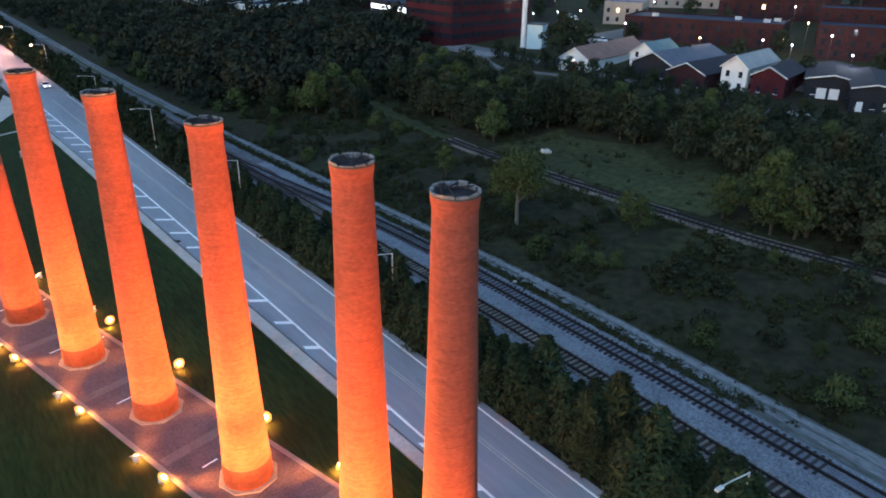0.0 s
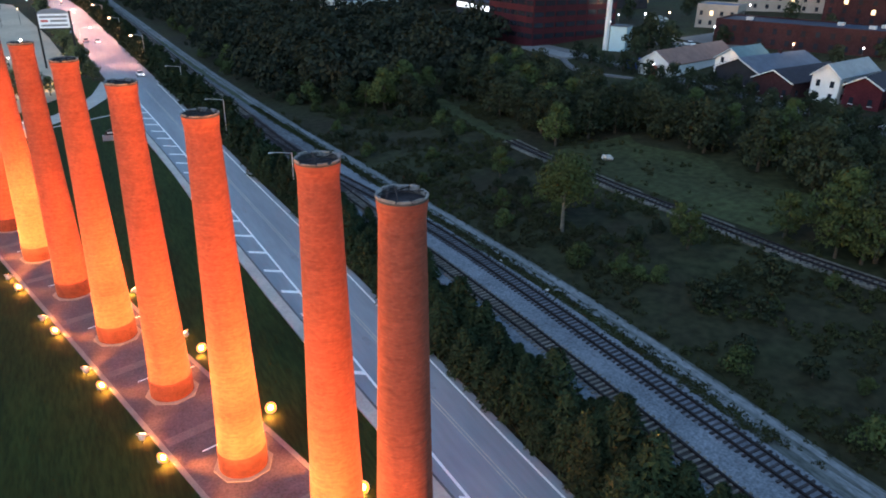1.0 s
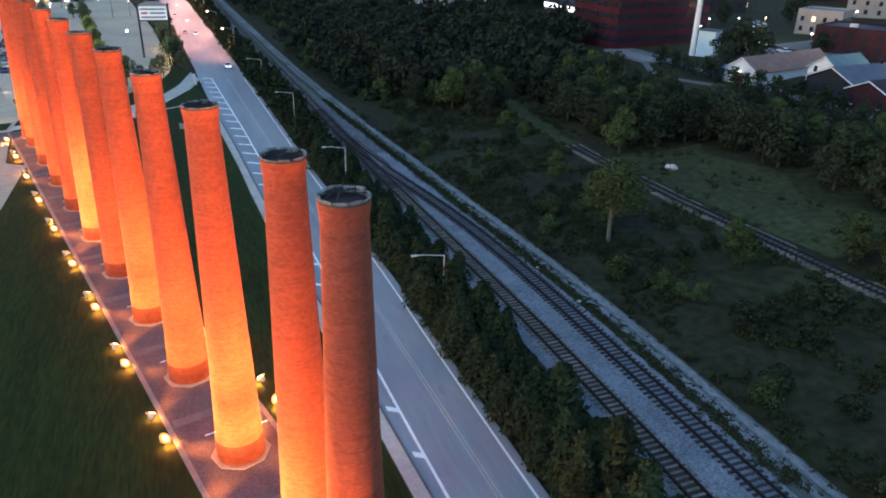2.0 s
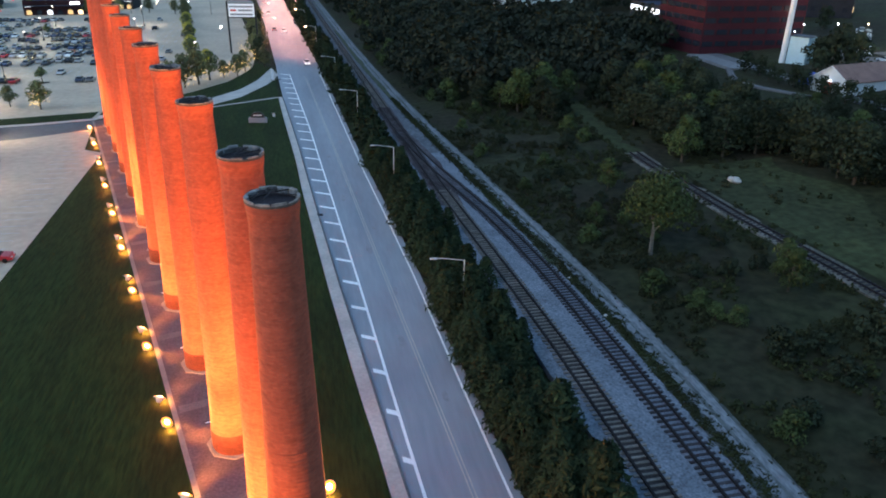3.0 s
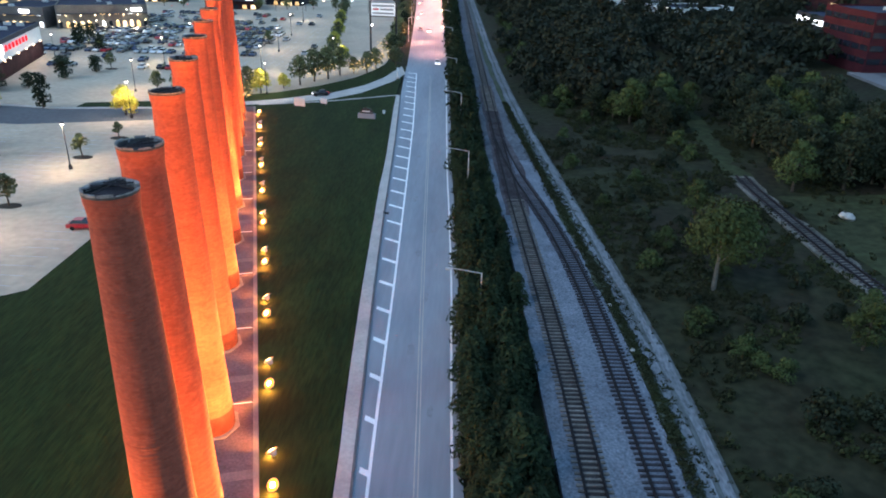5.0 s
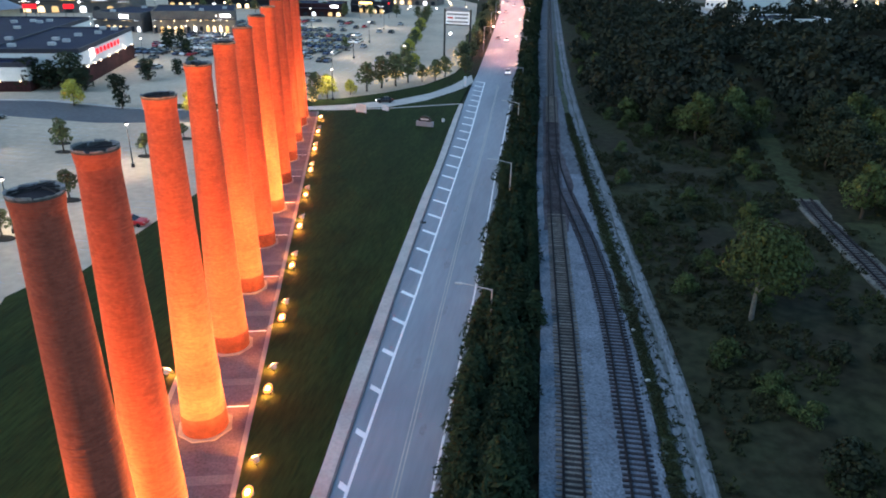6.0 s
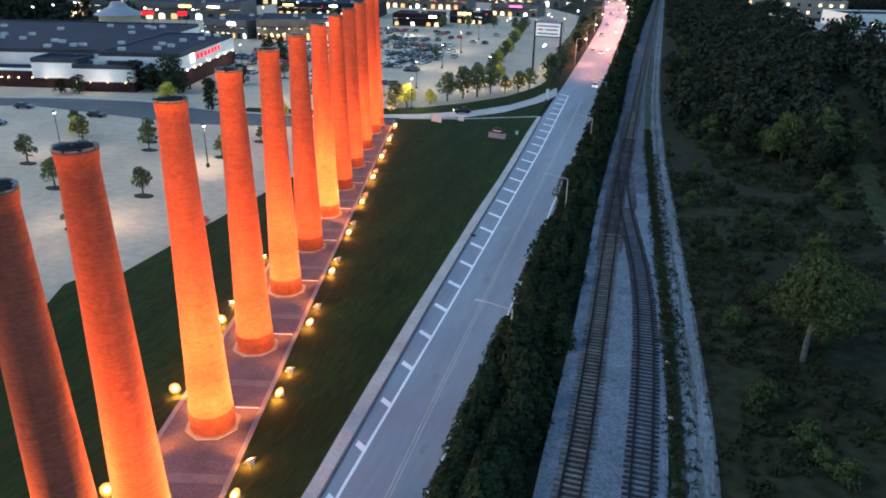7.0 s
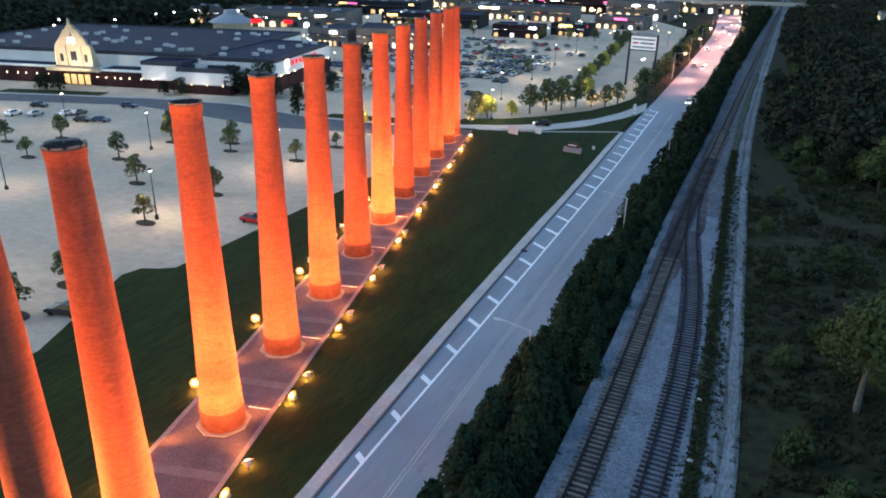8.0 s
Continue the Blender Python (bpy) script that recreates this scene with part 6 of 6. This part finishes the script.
slope_block(200, 142, 48, 18, 7.5, -66, "town_brick", "store_roof", "long red brick block with flat blue-grey roof", (2, 12, 1.2, 1.6, 1.0, 3.2, 0.02), vents=4)
slope_block(214, 186, 14, 14, 8, -60, "town_cream", "roof_blue_flat", "pale two-storey block at the town's edge", (2, 4, 1.1, 1.5, 1.0, 3.2, 0.03))
slope_block(208, 96, 22, 14, 9, -64, "town_brick", "store_roof", "red brick apartment block", (3, 6, 1.1, 1.5, 0.9, 2.9, 0.03))
slope_block(232, 108, 24, 16, 10, -64, "town_brick", "store_roof", "red brick apartment block", (3, 6, 1.1, 1.5, 0.9, 3.0, 0.04))
slope_block(255, 150, 40, 18, 10, -62, "town_brick", "store_roof", "red brick apartment block", (3, 9, 1.2, 1.6, 0.9, 3.0, 0.03))
slope_block(262, 196, 36, 16, 9, -60, "town_cream", "store_roof", "pale flat-roofed town building", (2, 8, 1.2, 1.6, 1.0, 3.2, 0.03))
slope_block(290, 240, 50, 18, 10, -58, "town_brick", "store_roof", "red brick apartment block", (3, 10, 1.2, 1.6, 0.9, 3.0, 0.03))
slope_block(300, 120, 40, 18, 11, -64, "town_brick", "store_roof", "red brick apartment block", (3, 9, 1.2, 1.6, 0.9, 3.0, 0.03))
slope_block(215, 255, 44, 20, 9, -40, "dark_wall", "store_roof", "dark flat-roofed works building", (1, 8, 1.6, 1.6, 3.0, 3.2, 0.25))
# the red brick factory
slope_block(160.5, 196.5, 36, 25, 15.0, 4, "town_red", "store_roof", "four-storey dark red brick factory with window bands", (4, 8, 3.6, 1.5, 1.6, 3.4, 0.0), vents=5)
slope_block(128, 296, 30, 18, 8, 20, "store_white", "store_roof", "low pale works hall with lit windows", (1, 7, 2.6, 1.6, 3.0, 3, 0.8))
slope_block(131, 349, 38, 22, 11, 17, "store_white", "store_roof", "white warehouse above the wood", (1, 8, 1.6, 1.2, 6.5, 3, 0.2))
slope_block(172, 372, 34, 24, 11, -22, "town_cream", "store_roof", "pale warehouse above the wood", (2, 8, 1.4, 1.4, 2.5, 4, 0.3))
slope_block(190, 300, 40, 20, 12, -30, "town_brick", "store_roof", "red brick works building", (3, 9, 1.4, 1.6, 1.5, 3.4, 0.1))
slope_block(110, 470, 50, 24, 10, 0, "town_cream", "store_roof", "pale works building far along the valley", (2, 9, 1.6, 1.5, 2.5, 4, 0.5))

hall = slope_block(151, 245, 36, 14, 9.6, -90, "dark_wall", "store_roof", "dark works hall with a bright clerestory band", (1, 6, 2.0, 1.4, 2.0, 3.2, 0.0))
part("clerestory", B(-17, 17, -0.3, -0.02, 6.5, 8.2), M["lit_white"], hall, "bright band of clerestory glass")
t = thing("ramp", pose(98.5, 368, 0, 0, 0, 100), "pale concrete road ramp above the wood", "ramp")
part("deck", B(-34, 34, -4, 4, 10.0, 11.0), M["walk"], t, "concrete deck")
for side in (-4.0, 4.0):
    part("parapet", B(-34, 34, side - 0.2, side + 0.2, 11.0, 12.2), M["walk"], t, "pale parapet")
for x in (-26, 0, 26):
    part("pier", B(x - 1, x + 1, -3, 3, 0, 10.0), M["walk"], t)
lane = [(140, 175), (135.5, 166), (132.6, 158), (134.2, 150), (138.6, 139)]
bm = bmesh.new()
rows = [[bm.verts.new((x + dx, y, hill(x, y) + dz)) for dx, dz in ((-0.9, -0.3), (-0.9, 0.45), (0.9, 0.45), (0.9, -0.3))] for x, y in lane]
for p, q in zip(rows, rows[1:]):
    for i in range(3):
        bm.faces.new((p[i], q[i], q[i + 1], p[i + 1]))
bmesh.ops.recalc_face_normals(bm, faces=bm.faces[:])
tagged(obj("yard_lane", bm, M["kerb"]), "narrow pale concrete lane below the shed", "lane", kind="structure")
t = thing("white_chimney", pose(158.0, 177.0, hill(158, 177)), "slim white round chimney beside the factory", "chimney")
part("shaft", tube(bmesh.new(), (0, 0, -1), (0, 0, 24), 0.85, 0.7, 16), M["white_paint"], t)
part("collar", tube(bmesh.new(), (0, 0, 23.4), (0, 0, 24.05), 0.82, 0.82, 16), M["steel"], t)
t = thing("pump_house", pose(160.0, 172.0, hill(160, 172), 0, 0, -60), "pale blue lit wall of a small pump house", "pump house")
part("wall", B(-4.0, 1.2, 0, 5, -1, 7.4), M["pale_blue"], t)
part("roof", B(-4.2, 1.4, -0.2, 5.2, 7.4, 7.6), M["store_trim"], t)
t = thing("shipping_container", pose(147.5, 150.0, hill(147.5, 150), 0, 0, 30), "bright blue steel container beside the shed", "container")
part("body", B(-2.6, 2.6, 0, 2.4, 0, 2.6), M["blue_steel"], t)
for i in range(9):
    part("rib", B(-2.45 + i * 0.6, -2.25 + i * 0.6, -0.06, 0.0, 0.1, 2.5), M["blue_steel"], t)
tagged(obj("town_street", ribbon(bmesh.new(), lambda y: 143.0 + 0.02 * (y - 60), lambda y: 147.0 + 0.02 * (y - 60), 30, 215, 0.25, -0.6, 6.0, lambda y: hill(145, y) + 0.15), M["lane"]), "narrow dark street below the houses", "street", kind="structure")
tagged(obj("factory_yard", ribbon(bmesh.new(), lambda y: 139.0, lambda y: 150.0, 172, 196, 0.28, -0.6, 6.0, lambda y: hill(146, y)), M["far_asphalt"]), "pale concrete yard before the factory", "yard", kind="structure")
tagged(obj("town_ground", ribbon(bmesh.new(), lambda y: 176.0, lambda y: 186.0, 60, 230, 0.25, -0.6, 6.0, lambda y: hill(181, y)), M["lane"]), "grey back street between the houses", "street", kind="structure")
def hill_sheet(name, x0, x1, y0, y1, lift, material, label, category):
    """A paved sheet that follows the slope."""
    bm = bmesh.new()
    rows = [[bm.verts.new((x, y, hill(x, y) + lift)) for x in np.linspace(x0, x1, 7)] for y in np.linspace(y0, y1, 7)]
    for p, q in zip(rows, rows[1:]):
        for i in range(6):
            bm.faces.new((p[i], p[i + 1], q[i + 1], q[i]))
    return tagged(obj(name, bm, M[material]), label, category, kind="structure")


hill_sheet("town_lot", 188, 224, 150, 178, 0.3, "lane", "grey asphalt car park among the town blocks", "car park")
hill_sheet("yard", 166, 176, 64, 100, 0.3, "lane", "grey yard behind the street houses", "yard")
# upper line beside the houses
tagged(obj("upper_trackbed", ribbon(bmesh.new(), lambda y: 134.5, lambda y: 139.5, -20, 118, 0.25, -0.6, 6.0, lambda y: hill(137, y)), M["old_ballast"]), "dark railway bed below the houses", "trackbed", kind="structure")
t = thing("railway_track", pose(0, 0, 0), "upper railway line below the houses", "railway track", "railway tracks")
for off in (136.1, 137.6):
    part("rail", ribbon(bmesh.new(), lambda y: off - 0.08, lambda y: off + 0.08, -20, 118, 0.5, 0.2, 6.0, lambda y: hill(137, y)), M["rail"], t)
# town trees, lamps and parked cars
town_trees = Planter([tree_proto("tree", 91, 8.0, 3.4, 520, 0.42, "leaf", "dark garden tree between the town houses", "tree", "garden trees", base=0.2, count=9)])
for x, y, s in ((160.2, 166.3, 1.05), (158.5, 163.0, 0.8), (164, 164, 1.3), (168, 160, 1.2), (171, 166, 1.1), (152, 148, 0.6), (186, 118, 0.8), (178, 136, 0.7), (190, 160, 0.8), (176, 92, 0.8), (172, 70, 0.8), (186, 76, 0.9), (196, 84, 0.8), (206, 118, 0.8), (226, 150, 0.9), (240, 176, 1.0), (160, 58, 1.0), (150, 60, 0.7), (168, 56, 1.0), (228, 214, 1.0), (205, 222, 1.0), (245, 226, 1.0), (188, 190, 0.9), (270, 130, 1.0), (280, 170, 1.0), (146, 84, 0.5), (147, 92, 0.45), (148, 124, 0.5)):
    town_trees.put(0, x, y, hill(x, y) - 0.1, s, None, x * 31 % 360)
for i in range(24):
    y = 58 + i * 4.8
    town_trees.put(0, 140.8 + (i * 7 % 5) * 0.35, y, hill(141, y) - 0.1, 0.52 + 0.07 * (i * 5 % 4), None, i * 67 % 360)
town_trees.drop_unused()
for i, (x, y, h, g) in enumerate(((181, 186, 8, "white_glow"), (177, 152, 8, "white_glow"), (188, 182, 8, "warm_glow"), (176, 124, 7, "warm_glow"), (184, 110, 7, "white_glow"), (188, 104, 6, "white_glow"), (196, 98, 8, "white_glow"), (180, 84, 7, "white_glow"), (205, 110, 9, "sodium_glow"), (232, 130, 9, "white_glow"), (250, 180, 9, "white_glow"), (214, 172, 9, "white_glow"), (236, 200, 9, "warm_glow"), (260, 220, 9, "white_glow"), (275, 150, 9, "white_glow"), (168, 184, 9, "white_glow"), (170, 190, 6, "white_glow"), (285, 200, 9, "sodium_glow"), (240, 250, 9, "white_glow"), (200, 280, 9, "white_glow"), (160, 330, 9, "white_glow"), (120, 330, 9, "warm_glow"), (148, 410, 9, "white_glow"))):
    t = thing("far_lamp", pose(x, y, hill(x, y)), "distant lamp post with a bright head", "lamp post", "distant lamps")
    part("pole", tube(bmesh.new(), (0, 0, 0), (0, 0, h), 0.1, 0.07, 5), M["dark_metal"], t)
    bm = bmesh.new()
    bmesh.ops.create_icosphere(bm, subdivisions=1, radius=0.24, matrix=Matrix.Translation((0, 0, h)))
    part("globe", bm, M[g], t)
    if i < 12:
        l = new("town_light", bpy.data.lights.new("town_light", "POINT"))
        l.data.energy, l.data.color, l.data.shadow_soft_size = TOWN_WATTS, (0.9, 0.95, 1.0) if g == "white_glow" else (1.0, 0.7, 0.4), 0.4
        l.location = (x - 0.6, y - 0.6, hill(x, y) + h)
town_cars = Planter([car_proto(M["car_white"], "pale car parked in the town", small=True), car_proto(M["car_silver"], "silver car parked in the town", small=True), car_proto(M["car_black"], "dark car parked in the town", small=True)])
for i in range(12):
    x, y = 183 + i * 2.7, 176 + i * 3.2
    town_cars.put(i * 5 % 3, x, y, hill(x, y) + 0.1, 1.1, None, -40)
for i, (x, y) in enumerate(((181, 70), (182, 92), (181, 130), (182, 140), (145.5, 76), (146, 88), (181, 165))):
    town_cars.put(i, x, y, hill(x, y) + 0.42, 1.0, None, 88)
town_cars.drop_unused()
